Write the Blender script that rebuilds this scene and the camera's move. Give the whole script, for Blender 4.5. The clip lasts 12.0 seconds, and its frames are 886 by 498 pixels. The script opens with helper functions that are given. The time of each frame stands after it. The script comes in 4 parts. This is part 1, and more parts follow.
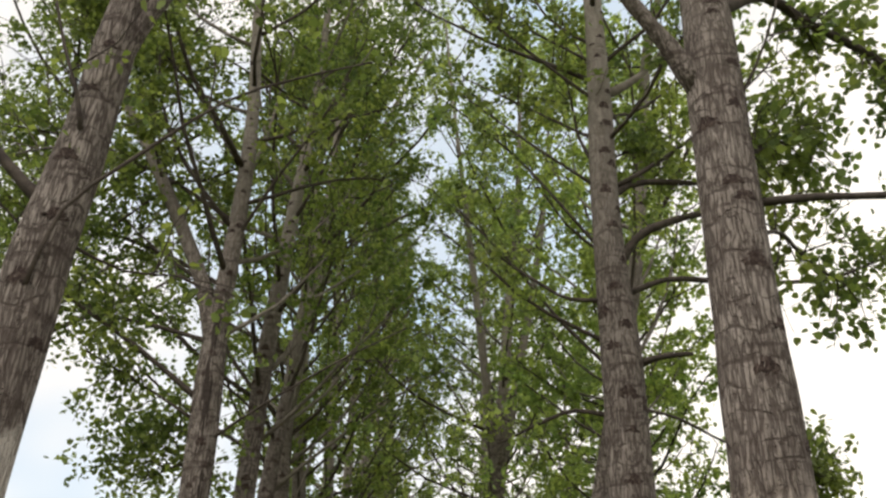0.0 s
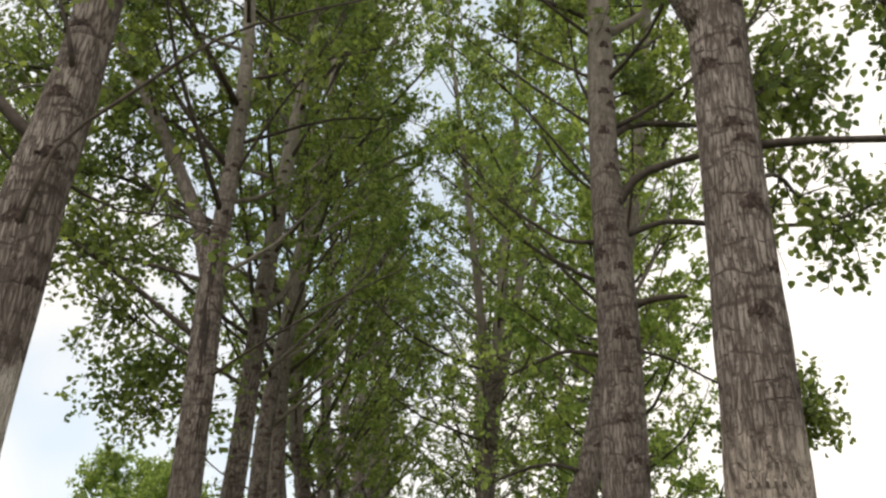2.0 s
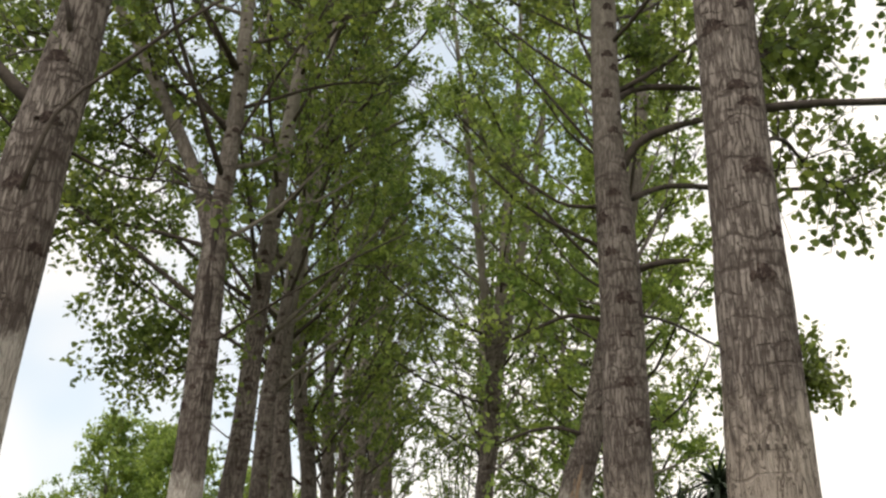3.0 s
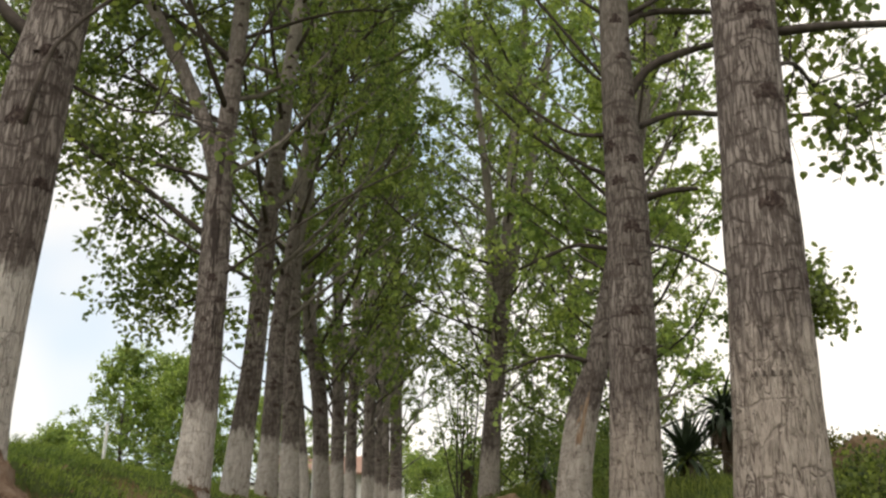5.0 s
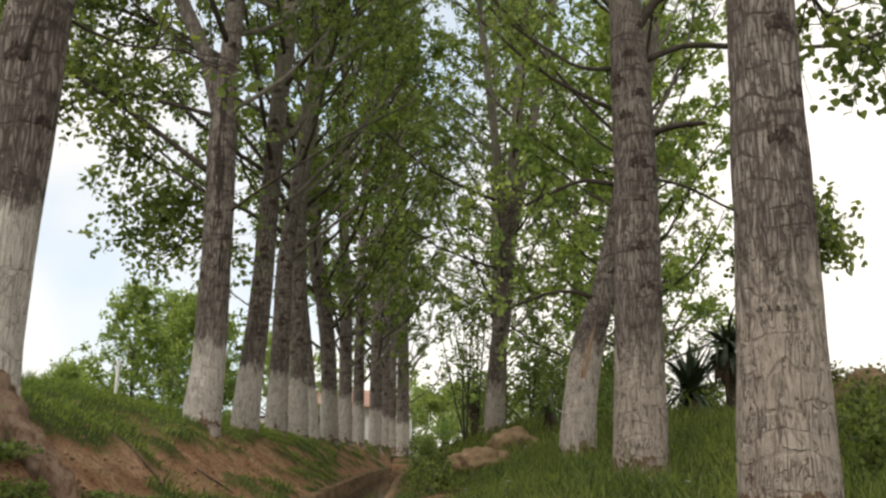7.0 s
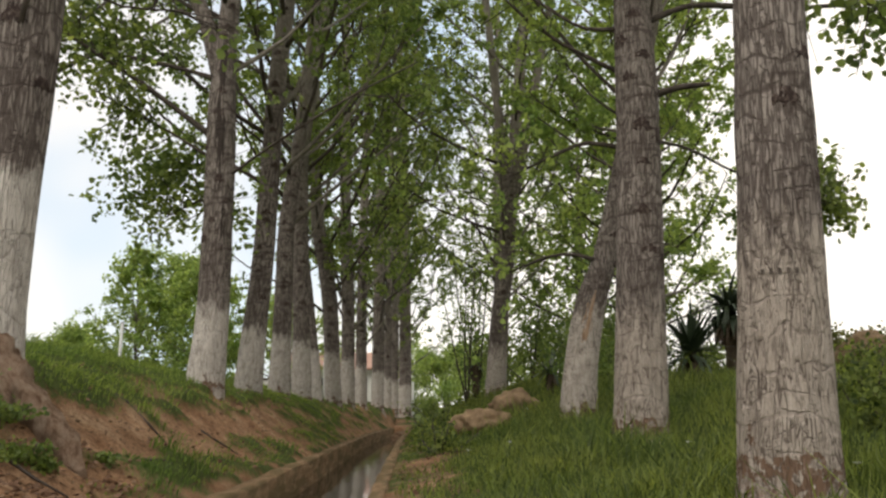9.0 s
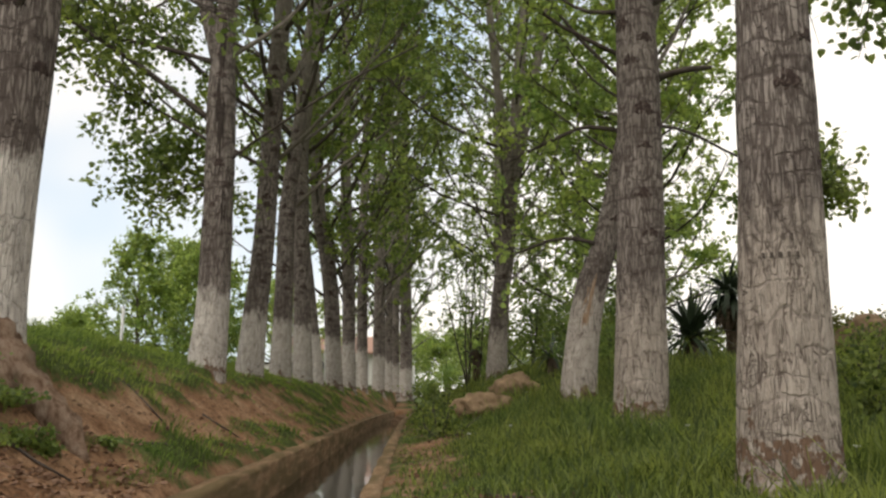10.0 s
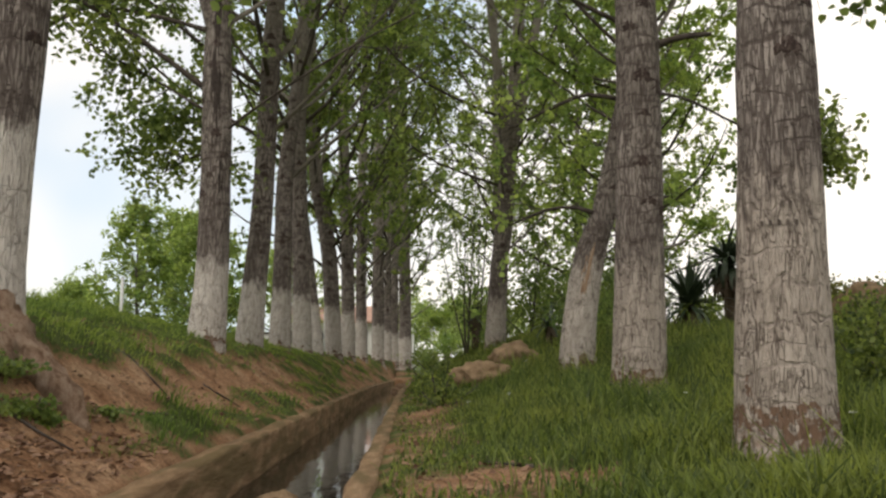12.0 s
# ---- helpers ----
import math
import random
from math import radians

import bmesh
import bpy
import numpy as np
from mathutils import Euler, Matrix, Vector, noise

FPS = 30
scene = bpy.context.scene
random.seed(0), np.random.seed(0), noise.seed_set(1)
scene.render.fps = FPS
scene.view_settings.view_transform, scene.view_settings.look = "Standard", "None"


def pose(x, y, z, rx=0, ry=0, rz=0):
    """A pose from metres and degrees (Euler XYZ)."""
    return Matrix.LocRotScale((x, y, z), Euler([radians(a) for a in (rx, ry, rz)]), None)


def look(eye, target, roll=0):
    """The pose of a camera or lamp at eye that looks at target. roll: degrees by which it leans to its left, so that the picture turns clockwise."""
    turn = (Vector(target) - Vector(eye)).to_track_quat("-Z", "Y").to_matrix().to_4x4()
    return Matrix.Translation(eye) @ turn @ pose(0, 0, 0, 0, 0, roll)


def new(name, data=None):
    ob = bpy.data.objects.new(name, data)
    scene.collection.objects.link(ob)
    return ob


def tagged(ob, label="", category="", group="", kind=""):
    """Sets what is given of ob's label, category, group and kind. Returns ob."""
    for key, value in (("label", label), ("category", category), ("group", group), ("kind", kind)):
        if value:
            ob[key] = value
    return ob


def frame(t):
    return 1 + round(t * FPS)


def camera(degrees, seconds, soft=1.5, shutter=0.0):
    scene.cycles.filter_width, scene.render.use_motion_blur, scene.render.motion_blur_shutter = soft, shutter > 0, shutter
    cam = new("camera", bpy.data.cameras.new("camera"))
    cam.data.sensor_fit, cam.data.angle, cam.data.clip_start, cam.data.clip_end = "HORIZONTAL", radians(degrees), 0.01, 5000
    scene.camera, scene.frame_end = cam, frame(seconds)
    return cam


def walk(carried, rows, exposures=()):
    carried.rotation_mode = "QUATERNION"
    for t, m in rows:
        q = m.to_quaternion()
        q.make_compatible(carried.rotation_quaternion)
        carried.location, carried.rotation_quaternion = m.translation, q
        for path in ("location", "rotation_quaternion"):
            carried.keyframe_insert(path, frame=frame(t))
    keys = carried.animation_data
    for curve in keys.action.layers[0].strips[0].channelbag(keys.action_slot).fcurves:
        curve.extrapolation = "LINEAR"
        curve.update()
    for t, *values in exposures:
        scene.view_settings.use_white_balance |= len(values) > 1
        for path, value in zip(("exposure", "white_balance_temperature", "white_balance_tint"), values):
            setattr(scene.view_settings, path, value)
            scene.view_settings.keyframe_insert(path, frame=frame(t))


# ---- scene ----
cam = camera(54.9, 12.0, soft=2.45)
EYE = (0.0, 0.0, 0.5)
# seconds, drift of the lens on its tripod head (x, y, z), yaw, pitch, roll
ROWS = [
    (0.0, -0.0045, -0.0428, -0.0198, -2.730, 28.728, 0.952),
    (0.5, -0.0054, -0.0412, -0.0187, -2.876, 27.922, 1.291),
    (1.0, -0.0053, -0.0384, -0.0169, -2.965, 26.443, 1.236),
    (1.5, -0.0052, -0.0369, -0.0159, -3.017, 25.635, 1.230),
    (2.0, -0.0050, -0.0352, -0.0148, -3.075, 24.774, 1.155),
    (2.5, -0.0046, -0.0330, -0.0135, -3.102, 23.630, 0.978),
    (3.0, -0.0044, -0.0306, -0.0122, -2.952, 22.426, 1.026),
    (5.0, -0.0024, -0.0212, -0.0074, -2.529, 17.772, 0.557),
    (5.5, -0.0021, -0.0193, -0.0066, -2.454, 16.878, 0.499),
    (6.0, -0.0019, -0.0171, -0.0057, -2.383, 15.835, 0.475),
    (6.5, -0.0019, -0.0146, -0.0047, -2.250, 14.662, 0.552),
    (7.0, -0.0014, -0.0122, -0.0038, -2.166, 13.497, 0.406),
    (9.0, -0.0010, -0.0068, -0.0019, -2.061, 11.015, 0.343),
    (9.5, -0.0009, -0.0057, -0.0016, -2.027, 10.492, 0.342),
    (10.0, -0.0008, -0.0045, -0.0012, -2.028, 9.954, 0.297),
    (10.5, -0.0008, -0.0037, -0.0010, -2.047, 9.575, 0.308),
    (11.0, -0.0007, -0.0027, -0.0007, -2.068, 9.133, 0.270),
    (11.5, -0.0005, -0.0017, -0.0005, -2.096, 8.693, 0.197),
    (12.0, 0.0000, 0.0000, 0.0000, -2.130, 7.900, -0.000),
]
walk(cam, [(t, pose(EYE[0] + x, EYE[1] + y, EYE[2] + z, 0, 0, yaw) @ pose(0, 0, 0, 90 + pitch) @ pose(0, 0, 0, 0, 0, roll))
           for t, x, y, z, yaw, pitch, roll in ROWS], [(0.0, 0.0), (12.0, 0.0)])

# ---- sky and sun ----
world = bpy.data.worlds.new("sky")
scene.world = world
world.use_nodes = True
wn, wl = world.node_tree.nodes, world.node_tree.links
wn.clear()
SUN_UP, SUN_TURN = radians(50), radians(215)
sky = wn.new("ShaderNodeTexSky")
sky.sky_type, sky.sun_disc, sky.sun_elevation, sky.sun_rotation = "NISHITA", False, SUN_UP, SUN_TURN
sky.air_density, sky.dust_density = 1.0, 2.0
w_sky = wn.new("ShaderNodeBackground")
w_sky.inputs["Strength"].default_value = 0.15
wl.new(sky.outputs[0], w_sky.inputs["Color"])
w_cloud = wn.new("ShaderNodeBackground")
w_cloud.inputs["Strength"].default_value = 1.25
w_mix, w_out = wn.new("ShaderNodeMixShader"), wn.new("ShaderNodeOutputWorld")
clouds = wn.new("ShaderNodeTexNoise")
clouds.noise_dimensions = "4D"
clouds.inputs["W"].default_value, clouds.inputs["Scale"].default_value, clouds.inputs["Detail"].default_value = 9.2, 1.5, 4
w_ramp = wn.new("ShaderNodeValToRGB")
w_ramp.color_ramp.elements[0].position, w_ramp.color_ramp.elements[0].color = 0.38, (0.64, 0.64, 0.64, 1)
w_ramp.color_ramp.elements[1].position, w_ramp.color_ramp.elements[1].color = 0.50, (1, 1, 1, 1)
w_place, w_turn = wn.new("ShaderNodeTexCoord"), wn.new("ShaderNodeMapping")
w_turn.inputs["Rotation"].default_value = (0, 0, radians(-48))
wl.new(w_place.outputs["Generated"], w_turn.inputs["Vector"])
wl.new(w_turn.outputs[0], clouds.inputs["Vector"])
wl.new(clouds.outputs[0], w_ramp.inputs[0])
wl.new(w_ramp.outputs[0], w_mix.inputs[0])
w_thin = wn.new("ShaderNodeValToRGB")  # thin cloud lets the blue through
w_thin.color_ramp.elements[0].position, w_thin.color_ramp.elements[0].color = 0.33, (0.74, 0.89, 1.0, 1)
w_thin.color_ramp.elements[1].position, w_thin.color_ramp.elements[1].color = 0.43, (1.0, 0.950, 0.878, 1)
wl.new(clouds.outputs[0], w_thin.inputs[0])
wl.new(w_thin.outputs[0], w_cloud.inputs["Color"])
wl.new(w_sky.outputs[0], w_mix.inputs[1])
wl.new(w_cloud.outputs[0], w_mix.inputs[2])
wl.new(w_mix.outputs[0], w_out.inputs[0])

sun = new("sun", bpy.data.lights.new("sun", "SUN"))
sun.data.energy, sun.data.angle, sun.data.color = 1.5, radians(15), (1.0, 0.95, 0.88)
sun.matrix_world = look((math.sin(SUN_TURN) * 60, math.cos(SUN_TURN) * 60, 60 * math.tan(SUN_UP)), (0, 0, 0))


# ---- materials ----
def material(name, rough=0.8, metal=0.0, spec=0.3):
    m = bpy.data.materials.new(name)
    m.use_nodes = True
    b = m.node_tree.nodes["Principled BSDF"]
    b.inputs["Roughness"].default_value, b.inputs["Metallic"].default_value = rough, metal
    b.inputs["Specular IOR Level"].default_value = spec
    return m, m.node_tree.nodes, m.node_tree.links, b


def coords(nodes, links, scale=(1, 1, 1)):
    c, mp = nodes.new("ShaderNodeTexCoord"), nodes.new("ShaderNodeMapping")
    mp.inputs["Scale"].default_value = scale
    links.new(c.outputs["Object"], mp.inputs["Vector"])
    return mp.outputs[0]


def fuzz(nodes, links, vec, scale, detail=4.0, rough=0.55):
    n = nodes.new("ShaderNodeTexNoise")
    n.inputs["Scale"].default_value, n.inputs["Detail"].default_value, n.inputs["Roughness"].default_value = scale, detail, rough
    links.new(vec, n.inputs["Vector"])
    return n.outputs[0]


def ramp(nodes, links, value, stops):
    r = nodes.new("ShaderNodeValToRGB")
    e = r.color_ramp.elements
    while len(e) < len(stops):
        e.new(0.5)
    for k, (p, c) in enumerate(stops):
        e[k].position, e[k].color = p, (*c, 1) if len(c) == 3 else c
    links.new(value, r.inputs[0])
    return r.outputs[0]


def mixed(nodes, links, fac, a, b, mode="MIX"):
    m = nodes.new("ShaderNodeMix")
    m.data_type, m.blend_type = "RGBA", mode
    for socket, v in ((m.inputs[0], fac), (m.inputs[6], a), (m.inputs[7], b)):
        if isinstance(v, (int, float)):
            socket.default_value = v
        elif isinstance(v, tuple):
            socket.default_value = (*v, 1)
        else:
            links.new(v, socket)
    return m.outputs[2]


def calc(nodes, links, op, a, b=0.0, c=0.0):
    m = nodes.new("ShaderNodeMath")
    m.operation = op
    for socket, v in zip(m.inputs, (a, b, c)):
        if isinstance(v, (int, float)):
            socket.default_value = v
        else:
            links.new(v, socket)
    return m.outputs[0]


def relief(nodes, links, b, height, strength, distance):
    bp = nodes.new("ShaderNodeBump")
    bp.inputs["Strength"].default_value, bp.inputs["Distance"].default_value = strength, distance
    links.new(height, bp.inputs["Height"])
    links.new(bp.outputs[0], b.inputs["Normal"])


def bark_material(name, painted, tint=None):
    """Grey-brown furrowed poplar bark; painted adds limewash up to each trunk's own paint height."""
    m, n, l, b = material(name, 0.92, 0, 0.12)
    v = coords(n, l)
    sep = n.new("ShaderNodeSeparateXYZ")
    l.new(v, sep.inputs[0])

    def ridge(stretch, scale, detail=1.6):
        """Distance from thin wandering lines."""
        f = fuzz(n, l, coords(n, l, stretch), scale, detail, 0.5)
        return calc(n, l, "ABSOLUTE", calc(n, l, "SUBTRACT", f, 0.5))

    def seam(d, scale, least, most, lo=0.40, hi=0.60):
        """0 in the seam, 1 on the plate; the seam opens and closes along its way."""
        gap = ramp(n, l, fuzz(n, l, coords(n, l, (1, 1, 0.5)), scale, 2), [(lo, (least,) * 3), (hi, (most,) * 3)])
        return ramp(n, l, calc(n, l, "DIVIDE", d, gap), [(0.3, (0, 0, 0)), (1.0, (1, 1, 1))])

    lines = ridge((1, 1, 0.13), 40)
    wide = ridge((1, 1, 0.16), 19)
    tall = seam(lines, 10, 0.065, 0.125)
    thin = seam(wide, 9, 0.012, 0.050)
    fissure = calc(n, l, "MULTIPLY", seam(lines, 15, 0.004, 0.045, 0.46, 0.66), seam(wide, 9, 0.006, 0.026))
    tick = seam(ridge((1, 1, 1.9), 12), 8, 0.002, 0.022, 0.50, 0.66)
    # creases that run round the trunk, about five to seven a metre
    turn = calc(n, l, "ADD", calc(n, l, "MULTIPLY", sep.outputs[2], 6.5), calc(n, l, "ADD", calc(n, l, "MULTIPLY", fuzz(n, l, v, 2.6, 2), 3.0), calc(n, l, "MULTIPLY", fuzz(n, l, v, 17, 2), 0.30)))
    near_line = calc(n, l, "ABSOLUTE", calc(n, l, "SUBTRACT", calc(n, l, "FRACT", turn), 0.5))
    shown = ramp(n, l, fuzz(n, l, coords(n, l, (1, 1, 1.6)), 4.5, 2), [(0.44, (0.008, 0.008, 0.008)), (0.64, (0.15, 0.15, 0.15))])
    flat = ramp(n, l, calc(n, l, "DIVIDE", near_line, shown), [(0.3, (0, 0, 0)), (1.0, (1, 1, 1))])
    wob = fuzz(n, l, v, 9, 3)
    big = fuzz(n, l, coords(n, l, (1, 1, 0.5)), 1.9, 4)
    fine = fuzz(n, l, coords(n, l, (1, 1, 0.35)), 70, 4, 0.7)
    mid = fuzz(n, l, coords(n, l, (1, 1, 0.4)), 14, 4, 0.65)
    bands = fuzz(n, l, coords(n, l, (0.9, 0.9, 7.5)), 1.0, 4, 0.6)
    ring = ramp(n, l, bands, [(0.33, (1, 1, 1)), (0.44, (0, 0, 0))])
    plate = ramp(n, l, big, [(0.3, (0.235, 0.202, 0.180)), (0.52, (0.330, 0.288, 0.258)), (0.75, (0.43, 0.384, 0.345))])
    plate = mixed(n, l, 0.75, plate, ramp(n, l, mid, [(0.3, (0.62, 0.60, 0.59)), (0.68, (1.1, 1.1, 1.1))]), "MULTIPLY")
    plate = mixed(n, l, 0.5, plate, ramp(n, l, fine, [(0.3, (0.45, 0.43, 0.42)), (0.68, (1.0, 1.0, 1.0))]), "MULTIPLY")
    plate = mixed(n, l, calc(n, l, "MULTIPLY", ring, 0.75), plate, (0.065, 0.048, 0.042))
    grooves = calc(n, l, "MULTIPLY", calc(n, l, "MULTIPLY", calc(n, l, "MULTIPLY_ADD", tall, 0.72, 0.28), calc(n, l, "MULTIPLY_ADD", thin, 0.7, 0.3)), calc(n, l, "MULTIPLY", tick, calc(n, l, "MULTIPLY_ADD", flat, 0.75, 0.25)))
    col = mixed(n, l, calc(n, l, "MULTIPLY_ADD", grooves, 0.94, 0.06), (0.050, 0.037, 0.032), plate)
    # young smooth bark high on the stem, where furrows fade
    high = n.new("ShaderNodeMapRange")
    high.inputs[1].default_value, high.inputs[2].default_value = 4.8, 8.5
    l.new(calc(n, l, "ADD", sep.outputs[2], calc(n, l, "MULTIPLY", wob, 1.2)), high.inputs[0])
    young = ramp(n, l, mid, [(0.3, (0.235, 0.205, 0.172)), (0.7, (0.37, 0.335, 0.29))])
    lens = ramp(n, l, fuzz(n, l, coords(n, l, (1.5, 1.5, 16)), 1.3, 3, 0.6), [(0.30, (1, 1, 1)), (0.38, (0, 0, 0))])
    young = mixed(n, l, calc(n, l, "MULTIPLY", lens, 0.8), young, (0.075, 0.058, 0.048))
    col = mixed(n, l, calc(n, l, "MULTIPLY", high.outputs[0], 0.9), col, young)
    hgt = calc(n, l, "ADD", calc(n, l, "MULTIPLY", grooves, 0.7), calc(n, l, "MULTIPLY", calc(n, l, "ADD", fine, mid), 0.25))
    if painted:
        at = n.new("ShaderNodeAttribute")
        at.attribute_type, at.attribute_name = "OBJECT", "paint"
        tone = n.new("ShaderNodeAttribute")
        tone.attribute_type, tone.attribute_name = "OBJECT", "fresh"
        old = calc(n, l, "SUBTRACT", 1.0, tone.outputs["Fac"])
        blur = calc(n, l, "MULTIPLY_ADD", old, 0.9, 0.10)
        edge = calc(n, l, "ADD", calc(n, l, "SUBTRACT", at.outputs["Fac"], sep.outputs[2]), calc(n, l, "MULTIPLY", calc(n, l, "SUBTRACT", mid, 0.5), calc(n, l, "MULTIPLY", blur, 1.6)))
        mask = ramp(n, l, calc(n, l, "DIVIDE", edge, blur), [(0.0, (0, 0, 0)), (0.4, (1, 1, 1))])
        worn = calc(n, l, "ADD", mid, calc(n, l, "MULTIPLY", tone.outputs["Fac"], 0.22))
        patchy = ramp(n, l, worn, [(0.30, (0.6, 0.6, 0.6)), (0.46, (1, 1, 1))])
        lime = mixed(n, l, tone.outputs["Fac"], (0.40, 0.345, 0.297), (0.66, 0.62, 0.57))
        lime = mixed(n, l, 0.7, lime, ramp(n, l, mid, [(0.3, (0.68, 0.65, 0.62)), (0.6, (1.05, 1.05, 1.05))]), "MULTIPLY")
        lime = mixed(n, l, 0.45, lime, ramp(n, l, fine, [(0.25, (0.5, 0.48, 0.45)), (0.7, (1, 1, 1))]), "MULTIPLY")
        crack = calc(n, l, "MULTIPLY", calc(n, l, "SUBTRACT", 1.0, calc(n, l, "MULTIPLY", fissure, calc(n, l, "MULTIPLY", tick, calc(n, l, "MULTIPLY_ADD", flat, 0.35, 0.65)))), calc(n, l, "MULTIPLY_ADD", old, 0.42, 0.52))
        lime = mixed(n, l, crack, lime, (0.085, 0.066, 0.055))
        foot = fuzz(n, l, coords(n, l, (1, 1, 0.8)), 7, 5, 0.65)
        footz = calc(n, l, "ADD", calc(n, l, "MULTIPLY", sep.outputs[2], -1.25), calc(n, l, "SUBTRACT", calc(n, l, "MULTIPLY", foot, 1.6), calc(n, l, "MULTIPLY", tone.outputs["Fac"], 0.30)))
        bare = ramp(n, l, footz, [(0.44, (0, 0, 0)), (0.47, (1, 1, 1)), (0.60, (1, 1, 1)), (0.66, (0.15, 0.15, 0.15))])
        mask = calc(n, l, "MULTIPLY", calc(n, l, "MULTIPLY", mask, patchy), calc(n, l, "SUBTRACT", 1.0, bare))
        col = mixed(n, l, calc(n, l, "MULTIPLY", bare, 0.85), col, (0.15, 0.092, 0.060))
        col = mixed(n, l, mask, col, lime)
        soil = ramp(n, l, footz, [(0.70, (0, 0, 0)), (0.98, (0.7, 0.7, 0.7))])
        col = mixed(n, l, soil, col, (0.20, 0.108, 0.062))
    if tint:
        col = mixed(n, l, 1.0, col, tint, "MULTIPLY")
    l.new(col, b.inputs["Base Color"])
    relief(n, l, b, hgt, 1.0, 0.016)
    return m


def leaf_material(name, lo, hi):
    m, n, l, b = material(name, 0.55, 0, 0.35)
    g = n.new("ShaderNodeNewGeometry")
    col = ramp(n, l, g.outputs["Random Per Island"], [(0.0, lo), (0.65, hi), (1.0, tuple(min(1, c * 1.35) for c in hi))])
    drift = ramp(n, l, fuzz(n, l, coords(n, l), 0.9, 3), [(0.32, (0.66, 0.74, 0.72)), (0.68, (1.26, 1.14, 1.0))])
    col = mixed(n, l, 1.0, col, drift, "MULTIPLY")
    l.new(col, b.inputs["Base Color"])
    t = n.new("ShaderNodeBsdfTranslucent")
    bright = mixed(n, l, 1.0, col, (1.85, 1.75, 1.05), "MULTIPLY")
    l.new(bright, t.inputs["Color"])
    mx = n.new("ShaderNodeMixShader")
    mx.inputs[0].default_value = 0.56
    l.new(b.outputs[0], mx.inputs[1])
    l.new(t.outputs[0], mx.inputs[2])
    l.new(mx.outputs[0], n["Material Output"].inputs["Surface"])
    return m


def grained(name, stops, scale, rough=0.85, bump=0.3, dist=0.01, spec=0.25, stretch=(1, 1, 1), second=None):
    m, n, l, b = material(name, rough, 0, spec)
    v = coords(n, l, stretch)
    big, fine = fuzz(n, l, v, scale, 5, 0.6), fuzz(n, l, v, scale * 9, 4, 0.6)
    col = ramp(n, l, big, stops)
    col = mixed(n, l, 0.45, col, ramp(n, l, fine, [(0.25, (0.45, 0.45, 0.45)), (0.72, (1, 1, 1))]), "MULTIPLY")
    if second:
        col = mixed(n, l, ramp(n, l, fuzz(n, l, v, scale * 0.45, 4), [(0.48, (0, 0, 0)), (0.58, (1, 1, 1))]), col, second)
    l.new(col, b.inputs["Base Color"])
    relief(n, l, b, calc(n, l, "ADD", big, calc(n, l, "MULTIPLY", fine, 0.4)), bump, dist)
    return m


BARK = bark_material("poplar_bark", True)
TWIG = grained("twig_bark", [(0.3, (0.045, 0.035, 0.03)), (0.7, (0.12, 0.098, 0.08))], 12)
PALE = grained("young_bark", [(0.3, (0.14, 0.12, 0.098)), (0.7, (0.27, 0.24, 0.20))], 8)
SCAR = grained("scar_bark", [(0.3, (0.030, 0.019, 0.016)), (0.5, (0.065, 0.043, 0.036)), (0.7, (0.15, 0.115, 0.098))], 34, bump=1.0, dist=0.02)
STAIN = grained("sap_stain", [(0.3, (0.022, 0.016, 0.013)), (0.7, (0.070, 0.052, 0.043))], 22, 0.75, 0.8, 0.015)
WOUND = grained("split_bark", [(0.3, (0.22, 0.135, 0.085)), (0.5, (0.36, 0.25, 0.17)), (0.7, (0.46, 0.35, 0.26))], 18, 0.9, 1.0, 0.03, 0.1, (1, 1, 0.3))
LEAF = leaf_material("poplar_leaf", (0.080, 0.118, 0.042), (0.160, 0.214, 0.075))
LEAF_DEEP = leaf_material("deep_leaf", (0.070, 0.110, 0.038), (0.146, 0.205, 0.070))
# light green of distant trees; on some right-hand poplars it stands in for backlight
LEAF_LIME = leaf_material("lime_leaf", (0.138, 0.204, 0.070), (0.250, 0.336, 0.125))
BLADE = leaf_material("grass_blade", (0.032, 0.054, 0.017), (0.148, 0.190, 0.058))
TURF = leaf_material("turf_blade", (0.058, 0.100, 0.028), (0.155, 0.215, 0.064))
CONCRETE = grained("channel_concrete", [(0.3, (0.18, 0.108, 0.052)), (0.55, (0.32, 0.208, 0.116)), (0.8, (0.45, 0.33, 0.21))], 13, 0.9, 1.0, 0.05, stretch=(1, 0.25, 1.3), second=(0.15, 0.105, 0.048))
EARTH = grained("red_earth", [(0.3, (0.19, 0.095, 0.05)), (0.7, (0.36, 0.205, 0.115))], 5, 0.95, 0.8, 0.03, 0.1)


